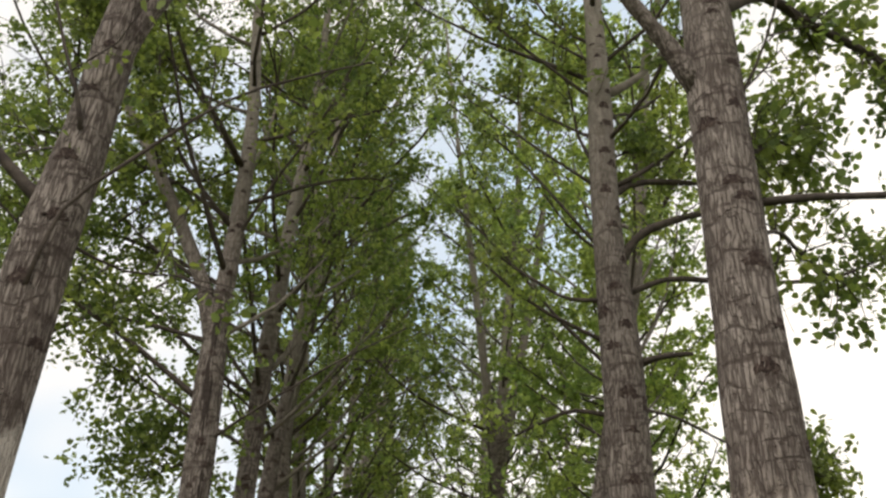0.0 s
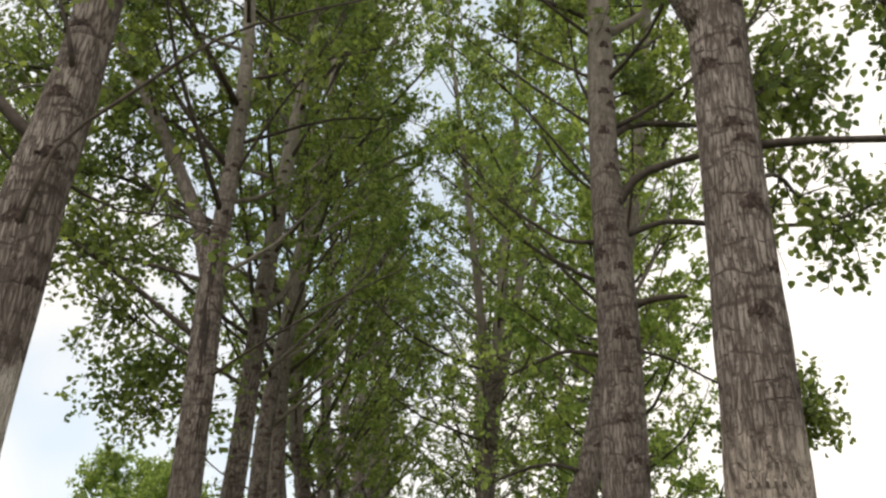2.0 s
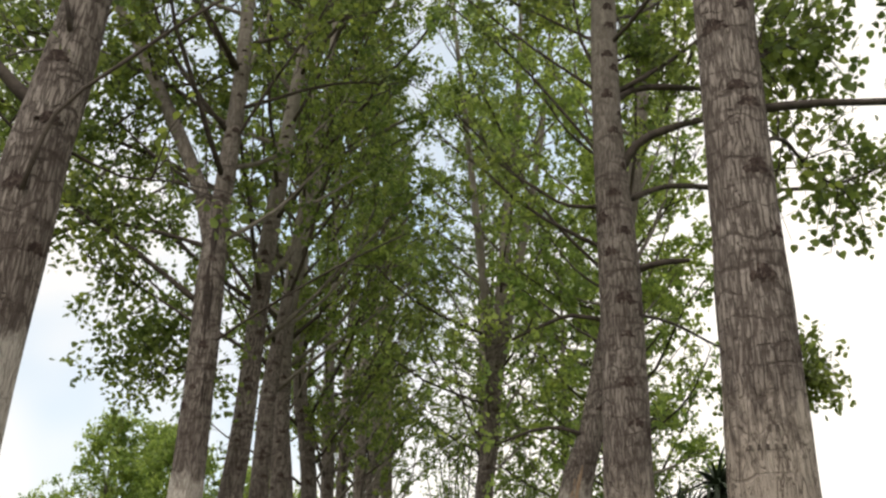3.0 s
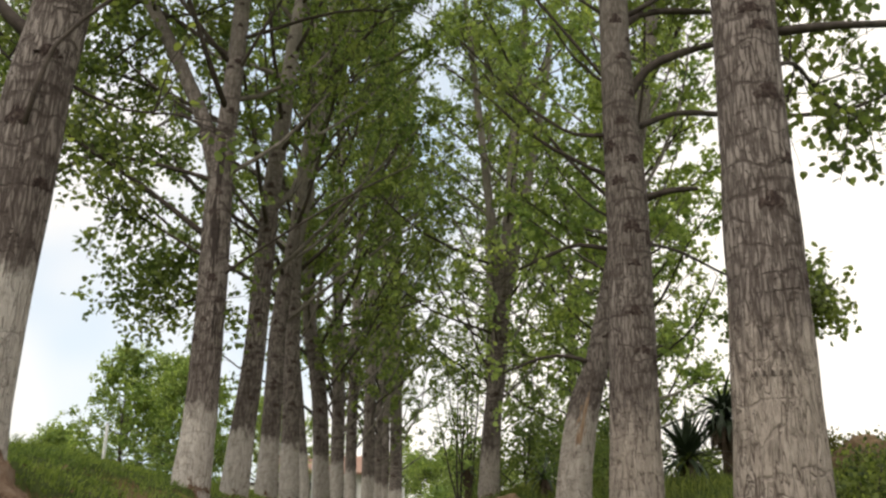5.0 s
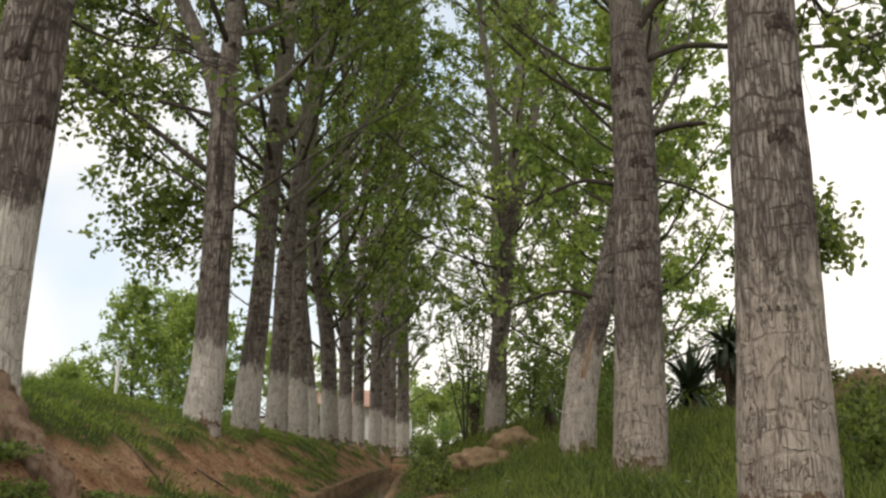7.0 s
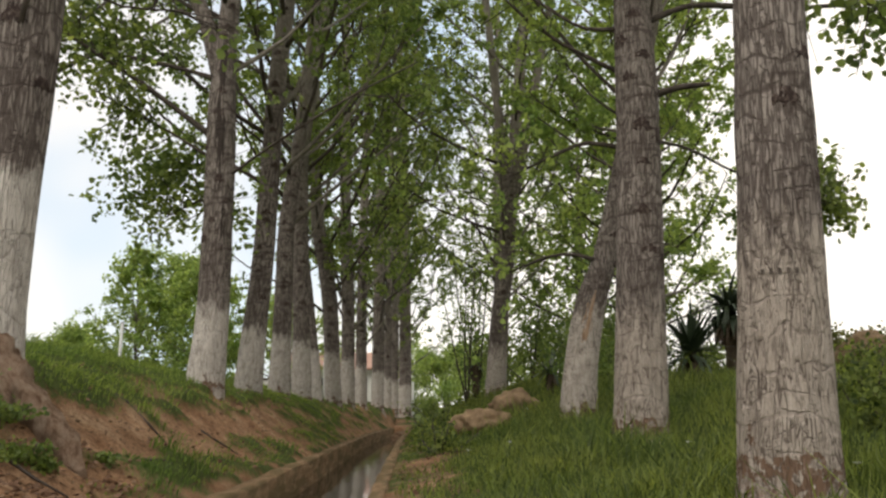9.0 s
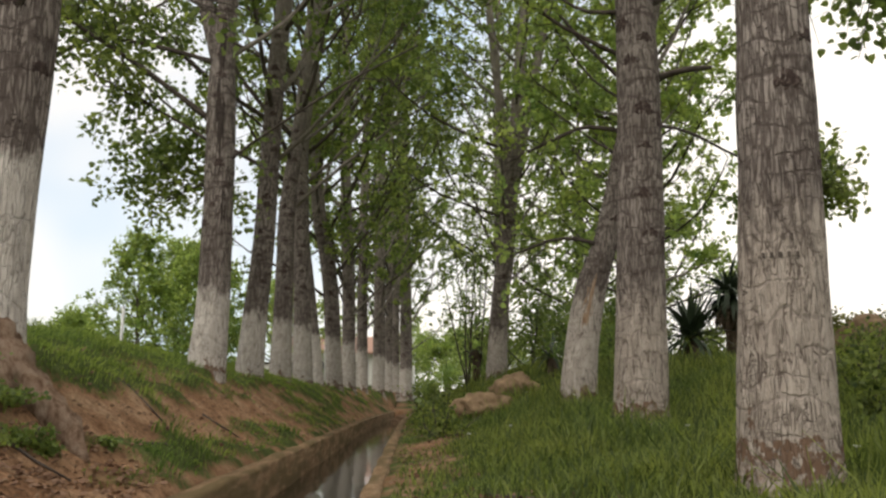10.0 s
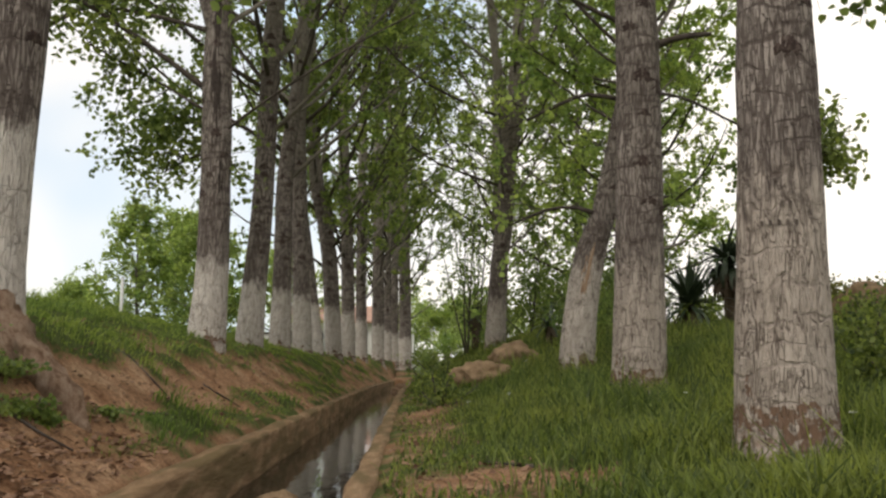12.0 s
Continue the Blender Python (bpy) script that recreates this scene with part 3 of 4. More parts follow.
def tree(at, path, label, paint=0.0, fresh=0.0, top=16.0, first=3.0, limbs=24, reach=3.0, leaf=0.085, per_twig=26, twigs=9, seed=1,
         special=(), scars=0, leafmat=None, sides=28, step=0.12, flare=0.45, group="poplars in the two rows", lean=None, bare=0.0, stems=(), spread=0.16, out=0.35, stains=()):
    """A poplar: path is (x, z, radius) up the trunk at depth at; special limbs are (points, thickness, twigs, leaves a twig)."""
    rng = np.random.default_rng(seed)
    g = Growth(seed)
    limbs, twigs, per_twig, reach = int(limbs * 1.25), int(twigs * 1.5), per_twig * (1.65 if at < 23 and path[0][0] < 0 else 1.3 if at < 12 else 1.25 if at < 23 else 2.0 if at > 48 else 1.4 if path[0][0] < 0 else 1.2), reach * 1.12
    leaf *= 0.85 if at < 12 else 0.95 if at < 23 else 1.05
    bare = bare or (0.22 if path[0][0] < 0 else 0.08)
    y0 = at
    base = (path[0][0], y0, path[0][1])
    root = thing("tree", base, label, "tree", group)
    o = np.array(base)
    pts = [(x, y0, z, r) for x, z, r in path]
    pts.insert(0, (pts[0][0], y0, pts[0][2] - 0.25, pts[0][3] * 1.04))
    x, _, z, r = pts[-1]
    if top > z + 1:
        sx = (path[-1][0] - path[-2][0]) / max(0.5, path[-1][1] - path[-2][1]) if lean is None else lean
        for f in (0.3, 0.65, 1.0):
            pts.append((x + sx * (top - z) * f + rng.normal(0, 0.06), y0 + rng.normal(0, 0.12), z + (top - z) * f, max(0.02, r * (1 - 0.9 * f))))
    line = spline(pts, step)
    loc = line - np.array((*o, 0))
    tr = part("trunk", trunk_shape(loc, sides, flare, 5, seed * 1.3), BARK, root, "limewashed lower trunk, furrowed grey bark above" if paint else "furrowed grey-brown bark")
    tr["paint"], tr["fresh"] = float(paint), float(fresh)
    for k in range(scars):
        zz = max(paint, 1.4) + 0.1 + (k + rng.random()) / scars * (min(8.5, top - 2) - max(paint, 1.4))
        rr = loc[int(np.argmin(abs(loc[:, 2] - zz)))][3]
        w = rr * rng.uniform(0.8, 1.5)
        ang = -math.pi / 2 + (0.25 * math.sin(k * 1.3 + seed) if k % 2 else rng.uniform(-1.2, 1.2))
        part("branch_scar", scar_shape(loc, zz, ang, w, w * rng.uniform(0.35, 0.65), k % 4, seed * 1.3, k), SCAR, tr)
    for name, z_s, ang, w, h, mat, about in stains:
        part(name, scar_shape(loc, z_s, ang, w, h, 0, seed * 1.3, 3), mat, tr, about)
    for pts_s, thick, n_tw, n_lf, *more in special:
        ln = spline(np.array(pts_s), 0.18)
        n = len(ln)
        s = Shape()
        s.tube(ln - o, thick * np.linspace(1, 0.45, n) * (1 + 0.10 * np.sin(np.arange(n) * 1.7)), 8)
        part("limb", s, BARK if thick > 0.07 else PALE if thick > 0.059 else TWIG, root)
        g.clothe(ln, int(n_tw * 1.5), n_lf * (1.6 if 7 < at < 12 else 1.25), 0.6 if at < 9 else 0.85, 0.2, more[0] if more else 0.3, fine=at < 9)
    for stem in stems:
        ln = spline([(a, y0 + d, c, e) for a, d, c, e in stem], 0.3)
        s = Shape()
        s.tube(ln[:, :3] - o, ln[:, 3], 12)
        part("stem", s, BARK, root, "pale smooth forked stem")
        for k in range(12):
            i = rng.integers(len(ln) // 4, len(ln) - 1)
            lb = limb_line(rng, ln[i, :3], rng.uniform(0, 6.28), reach * rng.uniform(0.35, 0.7), rng.uniform(0.3, 0.9))
            s = Shape()
            s.tube(lb - o, 0.022 * np.linspace(1, 0.3, len(lb)), 5)
            part("limb", s, TWIG, root)
            g.clothe(lb, twigs, per_twig, 0.8, spread)
    for k in range(limbs):
        f = (k + rng.random()) / limbs
        zz = first + (top - first) * f * 0.97
        i = int(np.argmin(abs(line[:, 2] - zz)))
        L = reach * (0.55 + 0.6 * math.sin(math.pi * min(1, f * 0.9 + 0.22))) * rng.uniform(0.7, 1.2) * (1 - 0.55 * f * f)
        lb = limb_line(rng, line[i, :3], k * 2.4 + rng.normal(0, 0.4), L, rng.uniform(out, out + 0.55))
        s = Shape()
        r0 = min(line[i, 3] * 0.5, 0.010 + 0.008 * L)
        s.tube(lb - o, r0 * np.linspace(1, 0.25, len(lb)), 5)
        part("limb", s, TWIG if k % 3 or at < 9 else PALE, root)
        g.clothe(lb, twigs, per_twig, 0.85, spread, bare=bare)
    g.twigs.v = [v - o for v in g.twigs.v]
    tagged(part("twig", g.twigs, TWIG, root), kind="stuff")
    c = np.concatenate(g.spots) - o
    cr = new("crown", quads("crown", leaves(c, leaf, g.rng, at < 18), leafmat or LEAF))
    cr.parent = root
    tagged(cr, kind="stuff")
    return root


def leafmat_for(k):
    return (LEAF, LEAF_DEEP, LEAF)[k % 3]


RIGHT = "tall poplar with worn limewash standing in long grass"
LEFT = "tall poplar with limewashed trunk on an earth bank"

tree(4.45, [(1.94, 0.0, 0.285), (1.945, 0.12, 0.262), (1.962, 0.77, 0.236), (1.986, 1.56, 0.215), (2.000, 2.2, 0.202), (2.014, 2.8, 0.188), (2.037, 3.62, 0.184), (2.06, 4.3, 0.185), (2.09, 5.06, 0.165)],
     RIGHT, 1.6, 0.05, 14, 5.6, 14, 2.2, 0.085, 22, 8, 11, scars=22, sides=72, step=0.06, special=[
         ([(2.2, 4.45, 3.37), (2.65, 4.5, 3.47), (3.17, 4.6, 3.57), (3.9, 4.75, 3.78), (4.6, 4.9, 4.1)], 0.030, 10, 24),
         ([(1.98, 4.45, 4.2), (1.75, 4.4, 4.61), (1.51, 4.3, 4.87), (1.2, 4.2, 5.3)], 0.085, 0, 0),
         ([(2.17, 4.45, 4.13), (2.29, 4.3, 4.35), (2.46, 4.2, 4.78), (2.55, 4.1, 5.2)], 0.013, 2, 8),
         ([(2.15, 4.45, 5.0), (2.7, 4.7, 5.44), (3.08, 4.9, 5.41), (3.75, 5.1, 5.23), (4.3, 5.3, 5.05)], 0.052, 24, 26),
         ([(2.2, 4.6, 3.9), (2.6, 5.2, 4.3), (3.0, 5.6, 4.7), (3.5, 5.9, 5.0)], 0.02, 20, 28),
         ([(2.2, 4.6, 3.2), (2.7, 5.2, 3.6), (3.2, 5.8, 3.7), (3.7, 6.2, 3.7)], 0.02, 12, 24)])

tree(8.0, [(2.13, 0.16, 0.28), (2.13, 0.29, 0.258), (2.165, 1.3, 0.232), (2.20, 2.4, 0.218), (2.22, 3.5, 0.208), (2.21, 4.24, 0.19), (2.19, 5.12, 0.162), (2.20, 6.02, 0.152), (2.23, 6.83, 0.145), (2.26, 8.09, 0.12)],
     RIGHT, 1.45, 0.05, 15, 5.6, 20, 2.6, 0.085, 22, 8, 12, scars=24, sides=48, step=0.08, special=[
         ([(2.30, 8.0, 4.80), (2.42, 7.95, 5.0), (2.64, 7.9, 5.19), (3.23, 7.9, 5.42), (3.87, 8.0, 5.61), (4.6, 8.2, 5.9)], 0.056, 8, 22),
         ([(2.25, 8.0, 5.62), (2.5, 8.05, 5.85), (2.9, 8.1, 5.95), (3.41, 8.2, 6.02), (4.02, 8.3, 6.24)], 0.048, 8, 20),
         ([(2.3, 8.0, 4.42), (2.82, 8.1, 4.68), (3.3, 8.2, 4.74), (4.19, 8.4, 4.85), (5.02, 8.6, 5.06), (5.82, 8.8, 5.47)], 0.036, 10, 24, 0.7),
         ([(2.3, 8.0, 3.60), (2.45, 7.95, 3.66), (2.62, 7.8, 3.67), (2.86, 7.7, 3.66)], 0.052, 0, 0),
         ([(2.2, 8.0, 7.0), (1.55, 7.9, 7.49), (0.85, 7.8, 8.08), (0.3, 7.7, 8.7)], 0.022, 6, 16),
         ([(2.15, 8.0, 5.75), (1.38, 8.0, 6.33), (0.6, 8.1, 7.07)], 0.02, 5, 14),
         ([(2.1, 8.0, 4.36), (1.75, 8.1, 4.40), (1.48, 8.2, 4.6), (0.9, 8.5, 5.2)], 0.024, 4, 12),
         ([(2.2, 8.0, 6.4), (1.7, 8.6, 7.2), (1.2, 9.2, 8.0), (0.7, 9.8, 8.8)], 0.02, 9, 20, 0.3),
         ([(2.2, 8.0, 7.6), (1.6, 8.4, 8.4), (1.0, 8.8, 9.2)], 0.02, 8, 20, 0.3),
         ([(2.25, 8.1, 6.2), (2.9, 8.8, 6.9), (3.5, 9.6, 7.4)], 0.02, 18, 22, 0.2),
         ([(2.25, 8.0, 7.05), (2.79, 8.1, 7.51), (3.37, 8.3, 8.34)], 0.06, 4, 18),
         ([(2.3, 8.05, 3.2), (2.9, 8.6, 3.3), (3.6, 9.0, 3.15), (4.5, 9.2, 2.9)], 0.02, 34, 24, 0.8)])

# backlight through this crown is put into its lime leaf colour
tree(10.8, [(2.10, 0.36, 0.24), (2.15, 1.14, 0.212), (2.30, 1.94, 0.20), (2.48, 2.46, 0.165), (2.62, 3.06, 0.15), (2.95, 4.6, 0.125), (3.31, 6.19, 0.105), (3.58, 7.98, 0.098), (3.89, 10.28, 0.085)],
     "leaning poplar with split bark standing in long grass", 1.55, 0.35, 15, 4.2, 20, 2.6, 0.09, 22, 8, 13, scars=12, sides=36, leafmat=LEAF_LIME, stains=[("bark_split", 0.95, -1.75, 0.17, 0.75, WOUND, "raw brown split in the bark")], special=[
         ([(2.8, 10.8, 4.0), (2.3, 10.75, 4.05), (1.94, 10.8, 3.93), (1.28, 11.0, 3.64)], 0.035, 6, 16),
         ([(2.45, 10.8, 2.45), (2.1, 10.7, 2.53), (1.76, 10.8, 2.52), (1.27, 11.0, 2.34)], 0.03, 6, 16),
         ([(2.9, 10.8, 4.6), (2.2, 10.9, 5.4), (1.5, 11.0, 6.4), (0.7, 11.2, 7.4)], 0.03, 10, 20),
         ([(3.2, 10.8, 6.0), (2.4, 10.9, 7.2), (1.6, 11.0, 8.3), (0.6, 11.2, 9.4)], 0.03, 10, 20)])

# lime leaves: the sky's backlight is coloured into this crown too
tree(19.5, [(1.91, 0.8, 0.25), (1.99, 2.44, 0.205), (2.14, 3.76, 0.20), (2.24, 5.1, 0.19), (2.32, 5.89, 0.17), (2.61, 9.35, 0.13)],
     "forked poplar with several pale stems", 1.3, 0.3, 19, 3.0, 30, 3.4, 0.10, 20, 9, 14, scars=6, leafmat=LEAF_LIME, stems=[[(2.2, 0, 4.6, 0.15), (2.5, 0.1, 6.2, 0.13), (2.9, 0.2, 8.2, 0.11), (3.58, 0.2, 12.0, 0.08), (4.0, 0.3, 16.0, 0.03)], [(2.24, 0, 5.4, 0.12), (2.0, 0.1, 8.0, 0.11), (1.6, 0.2, 12.0, 0.08), (1.2, 0.3, 16.0, 0.05), (0.9, 0.3, 19.5, 0.03)]])

tree(4.6, [(-2.23, 0.55, 0.22), (-2.24, 0.72, 0.182), (-2.245, 1.25, 0.175), (-2.225, 1.88, 0.174), (-2.205, 2.45, 0.176), (-2.205, 2.81, 0.178), (-2.183, 3.1, 0.174), (-2.14, 3.5, 0.16), (-2.11, 3.95, 0.145), (-2.09, 4.44, 0.142), (-2.06, 4.9, 0.13)],
     LEFT, 1.28, 0.8, 14, 6.2, 14, 2.6, 0.085, 20, 8, 21, scars=16, sides=64, step=0.06, flare=0.9, special=[
         ([(-2.16, 4.42, 2.60), (-2.06, 4.40, 3.08), (-1.73, 4.4, 3.45), (-1.21, 4.4, 3.94), (-0.81, 4.5, 4.23), (-0.3, 4.6, 4.5)], 0.015, 4, 8),
         ([(-2.1, 4.45, 3.7), (-2.15, 4.4, 3.92), (-2.30, 4.35, 4.3), (-2.41, 4.3, 4.64)], 0.018, 2, 8),
         ([(-2.10, 4.65, 3.0), (-1.8, 4.9, 2.94), (-1.49, 5.2, 3.07)], 0.012, 5, 8),
         ([(-2.2, 4.6, 3.2), (-2.39, 4.55, 3.34), (-2.7, 4.5, 3.65), (-3.1, 4.4, 4.0)], 0.05, 2, 8),
         ([(-2.2, 4.65, 2.9), (-2.7, 4.9, 3.4), (-3.2, 5.2, 3.7)], 0.012, 4, 8),
         ([(-2.08, 4.6, 4.35), (-1.97, 4.6, 4.65), (-1.82, 4.57, 5.0), (-1.6, 4.55, 5.5)], 0.09, 0, 0),
         ([(-2.15, 4.7, 3.6), (-2.6, 5.4, 4.2), (-3.1, 6.0, 4.6), (-3.7, 6.6, 4.9)], 0.016, 4, 8, 0.6),
         ([(-2.1, 4.7, 4.2), (-2.4, 5.6, 4.9), (-2.8, 6.4, 5.6), (-3.2, 7.2, 6.2)], 0.016, 6, 8, 0.6)])

tree(10.0, [(-2.37, 0.68, 0.225), (-2.33, 1.48, 0.192), (-2.325, 2.15, 0.18), (-2.325, 2.83, 0.172), (-2.34, 3.5, 0.175), (-2.36, 4.21, 0.165), (-2.35, 4.89, 0.13), (-2.29, 6.85, 0.108), (-2.33, 8.32, 0.09)],
     LEFT, 1.10, 0.7, 15, 4.4, 22, 3.0, 0.085, 24, 9, 22, scars=22, sides=40, step=0.1, stains=[("bark_stain", 2.45, -1.45, 0.15, 2.0, STAIN, "dark sap stain below the fork"), ("bark_stain", 1.75, -1.05, 0.07, 0.55, STAIN, "dark sap stain")], special=[
         ([(-2.4, 10.0, 3.75), (-2.8, 9.9, 4.05), (-3.33, 9.8, 4.42), (-3.96, 9.6, 4.8), (-4.6, 9.5, 5.2)], 0.038, 12, 18),
         ([(-2.3, 10.0, 3.25), (-1.65, 9.7, 3.63), (-0.76, 9.5, 4.15), (0.03, 9.3, 4.52)], 0.02, 3, 8),
         ([(-2.4, 10.0, 3.5), (-3.16, 10.0, 3.96), (-3.92, 10.0, 4.37)], 0.02, 14, 18),
         ([(-2.4, 10.2, 3.0), (-2.7, 10.6, 3.15), (-3.2, 10.9, 3.0)], 0.022, 15, 24, 0.05),
         ([(-2.4, 10.2, 3.4), (-2.9, 10.7, 3.6), (-3.2, 11.0, 3.55), (-3.5, 11.1, 3.5)], 0.022, 22, 24, 0.05),
         ([(-2.4, 10.2, 4.6), (-3.4, 10.6, 5.0), (-4.6, 10.9, 5.3), (-5.6, 11.2, 5.4)], 0.035, 26, 26, 0.2),
         ([(-2.4, 10.2, 5.4), (-3.4, 10.4, 6.0), (-4.7, 10.6, 6.5), (-6.0, 10.8, 6.8)], 0.035, 30, 26, 0.2),
         ([(-2.4, 10.2, 6.4), (-3.5, 10.4, 7.2), (-4.8, 10.6, 7.9), (-6.2, 10.8, 8.3)], 0.035, 30, 26, 0.2),
         ([(-2.4, 10.0, 7.2), (-3.2, 9.8, 8.4), (-4.2, 9.6, 9.4), (-5.2, 9.4, 10.2)], 0.03, 26, 26, 0.2),
         ([(-3.3, 10.2, 7.0), (-4.2, 10.3, 6.2), (-5.2, 10.5, 5.9)], 0.02, 18, 24, 0.1),
         ([(-2.3, 10.0, 6.0), (-1.8, 9.7, 6.8), (-1.2, 9.5, 7.8), (-0.7, 9.3, 9.0)], 0.025, 14, 22, 0.2)],
     stems=[[(-2.36, 0, 4.4, 0.11), (-2.55, 0, 5.1, 0.10), (-2.78, 0, 5.68, 0.095), (-3.55, 0, 7.16, 0.08), (-4.32, 0, 8.52, 0.06), (-5.0, 0, 10.0, 0.03)]])

tree(13.5, [(-2.54, 0.68, 0.225), (-2.47, 1.83, 0.19), (-2.40, 2.73, 0.172), (-2.37, 3.65, 0.162), (-2.34, 4.59, 0.155), (-2.31, 5.55, 0.152), (-2.27, 6.3, 0.148), (-2.20, 7.12, 0.14), (-2.14, 8.27, 0.125)],
     LEFT, 1.18, 0.7, 17, 4.2, 26, 3.6, 0.09, 24, 9, 23, scars=20, sides=36, lean=0.06, leafmat=LEAF_DEEP)
tree(17.0, [(-2.59, 0.74, 0.225), (-2.57, 2.17, 0.19), (-2.57, 3.31, 0.175), (-2.55, 4.47, 0.16), (-2.36, 6.25, 0.13), (-2.22, 8.04, 0.12)],
     LEFT, 1.33, 0.6, 18, 4.0, 26, 4.2, 0.095, 24, 9, 24, scars=18, lean=0.08, leafmat=LEAF_DEEP)
tree(20.5, [(-2.58, 0.72, 0.25), (-2.64, 2.52, 0.21), (-2.70, 3.9, 0.195), (-2.75, 5.29, 0.18), (-2.78, 6.72, 0.17)],
     LEFT, 1.55, 0.65, 19, 4.2, 28, 4.4, 0.10, 24, 9, 25, scars=18, lean=0.03, leafmat=LEAF_DEEP, special=[([(-2.7, 20.4, 10.2), (-2.36, 20, 10.67), (-0.35, 19.5, 12.02), (2.02, 19.0, 12.89)], 0.06, 16, 26)],
     stems=[[(-2.75, 0, 7.0, 0.13), (-2.2, 0, 11.0, 0.11), (-0.74, 0, 16.0, 0.08), (0.5, 0, 19.0, 0.03)]])
tree(23.0, [(-2.45, 0.72, 0.15), (-2.62, 2.3, 0.12), (-2.9, 4.5, 0.09)], "slim limewashed poplar leaning behind others", 1.5, 0.8, 10, 4.0, 10, 2.0, 0.10, 22, 8, 26)
tree(12.5, [(-5.85, 1.05, 0.17), (-5.83, 3.5, 0.15), (-5.75, 6.5, 0.12)], "poplar standing behind the row on the bank", 0, 0, 15, 5.2, 26, 3.3, 0.08, 22, 9, 28, lean=0.02, leafmat=LEAF_DEEP, sides=20, out=0.2)
tree(16.0, [(-7.9, 1.05, 0.17), (-7.85, 4.0, 0.15), (-7.8, 7.5, 0.12)], "poplar standing behind the row on the bank", 0, 0, 16, 7.4, 20, 3.0, 0.09, 18, 9, 29, lean=0.02, leafmat=LEAF_DEEP, sides=20, out=0.2)
far_rows = [(24.0, [(-2.14, 0.70, 0.24), (-2.26, 2.87, 0.22), (-2.45, 4.48, 0.22), (-2.76, 6.12, 0.19)], 1.55, -0.08),
            (27.5, [(-1.99, 0.70, 0.23), (-2.05, 3.22, 0.21), (-2.12, 5.06, 0.20), (-2.23, 6.94, 0.18)], 1.60, -0.02),
            (31.0, [(-1.77, 0.68, 0.22), (-1.83, 3.56, 0.19), (-1.82, 5.65, 0.18), (-1.84, 7.77, 0.16)], 1.60, 0.0),
            (35.0, [(-1.34, 0.66, 0.27), (-1.36, 3.96, 0.24), (-1.40, 8.71, 0.20)], 1.6, 0.0),
            (39.0, [(-1.03, 0.62, 0.18), (-1.08, 4.36, 0.16), (-1.06, 9.66, 0.13)], 1.6, 0.0),
            (42.0, [(-0.78, 0.58, 0.19), (-0.82, 4.66, 0.18), (-0.78, 10.36, 0.15)], 1.6, 0.0),
            (45.0, [(-0.29, 0.55, 0.34), (-0.35, 4.96, 0.31), (-0.47, 11.07, 0.24)], 1.55, 0.0)]
for k, (y, p, paint, ln) in enumerate(far_rows):
    tree(y, p, LEFT, paint, 0.6, (24, 25, 26)[k % 3], 2.7, 40, 4.2, 0.115, 20, 8, 30 + k, scars=9, sides=20, step=0.25, lean=ln, leafmat=leafmat_for(k))

# trees behind the row on the grassy side
GRASSY = "broad green tree with low boughs behind the poplars"
# the tree at 3.85, 15.2 has backlight put into its lime leaves
for k, (x, y, z, r, top, first, reach, mat) in enumerate([(4.75, 17.5, 1.2, 0.16, 10, 2.1, 2.8, LEAF_LIME), (5.1, 26, 1.2, 0.16, 12, 1.7, 3.2, LEAF_DEEP), (7.5, 27, 1.6, 0.16, 11, 1.9, 3.2, LEAF),
                                                  (3.85, 15.2, 0.9, 0.15, 15, 4.6, 2.5, LEAF_LIME), (3.0, 31, 1.0, 0.17, 24, 3.6, 3.8, LEAF), (3.7, 38, 1.0, 0.18, 26, 2.5, 3.9, LEAF_DEEP), (4.9, 45, 1.0, 0.18, 27, 5.5, 3.4, LEAF)]):
    tree(y, [(x, z - 0.1, r), (x + 0.05, z + 2, r * 0.85), (x + 0.1, z + 4, r * 0.65)], GRASSY, 0, 0, top, first, 26 if top < 20 else 36, reach, 0.10, 26, 9, 50 + k, sides=16, step=0.3, leafmat=mat, group="trees behind the rows", lean=0.01, out=0.1)
for k, (x, y, z, r, top, reach, mat) in enumerate([(-16.6, 52, 1.2, 0.14, 9.8, 2.4, LEAF_LIME), (-14.4, 54, 1.2, 0.14, 10.0, 2.6, LEAF_LIME), (-12.2, 50, 1.2, 0.14, 9.0, 2.6, LEAF_LIME), (-22.6, 58, 1.2, 0.25, 5.6, 1.5, LEAF_LIME), (-29.5, 72, 1.2, 0.25, 5.4, 1.8, LEAF_LIME),
                                            (-9, 60, 1.2, 0.25, 8, 3.6, LEAF_LIME), (3, 75, 1.0, 0.2, 5.0, 4.0, LEAF_LIME), (7, 80, 1.0, 0.2, 6, 4.0, LEAF), (-2, 85, 1.0, 0.2, 5.5, 4.0, LEAF_LIME), (14, 70, 1.5, 0.2, 6, 4.0, LEAF)]):
    tree(y, [(x, z - 0.2, r), (x + 0.1, z + 2, r * 0.8), (x, z + 4, r * 0.5)], "distant light green tree beyond the bank", 0, 0, top, 1.6, 30, reach * 1.15, 0.16, 17, 8, 70 + k, sides=10, step=0.5, leafmat=mat, group="distant trees", lean=0.0, out=0.1, spread=0.3)


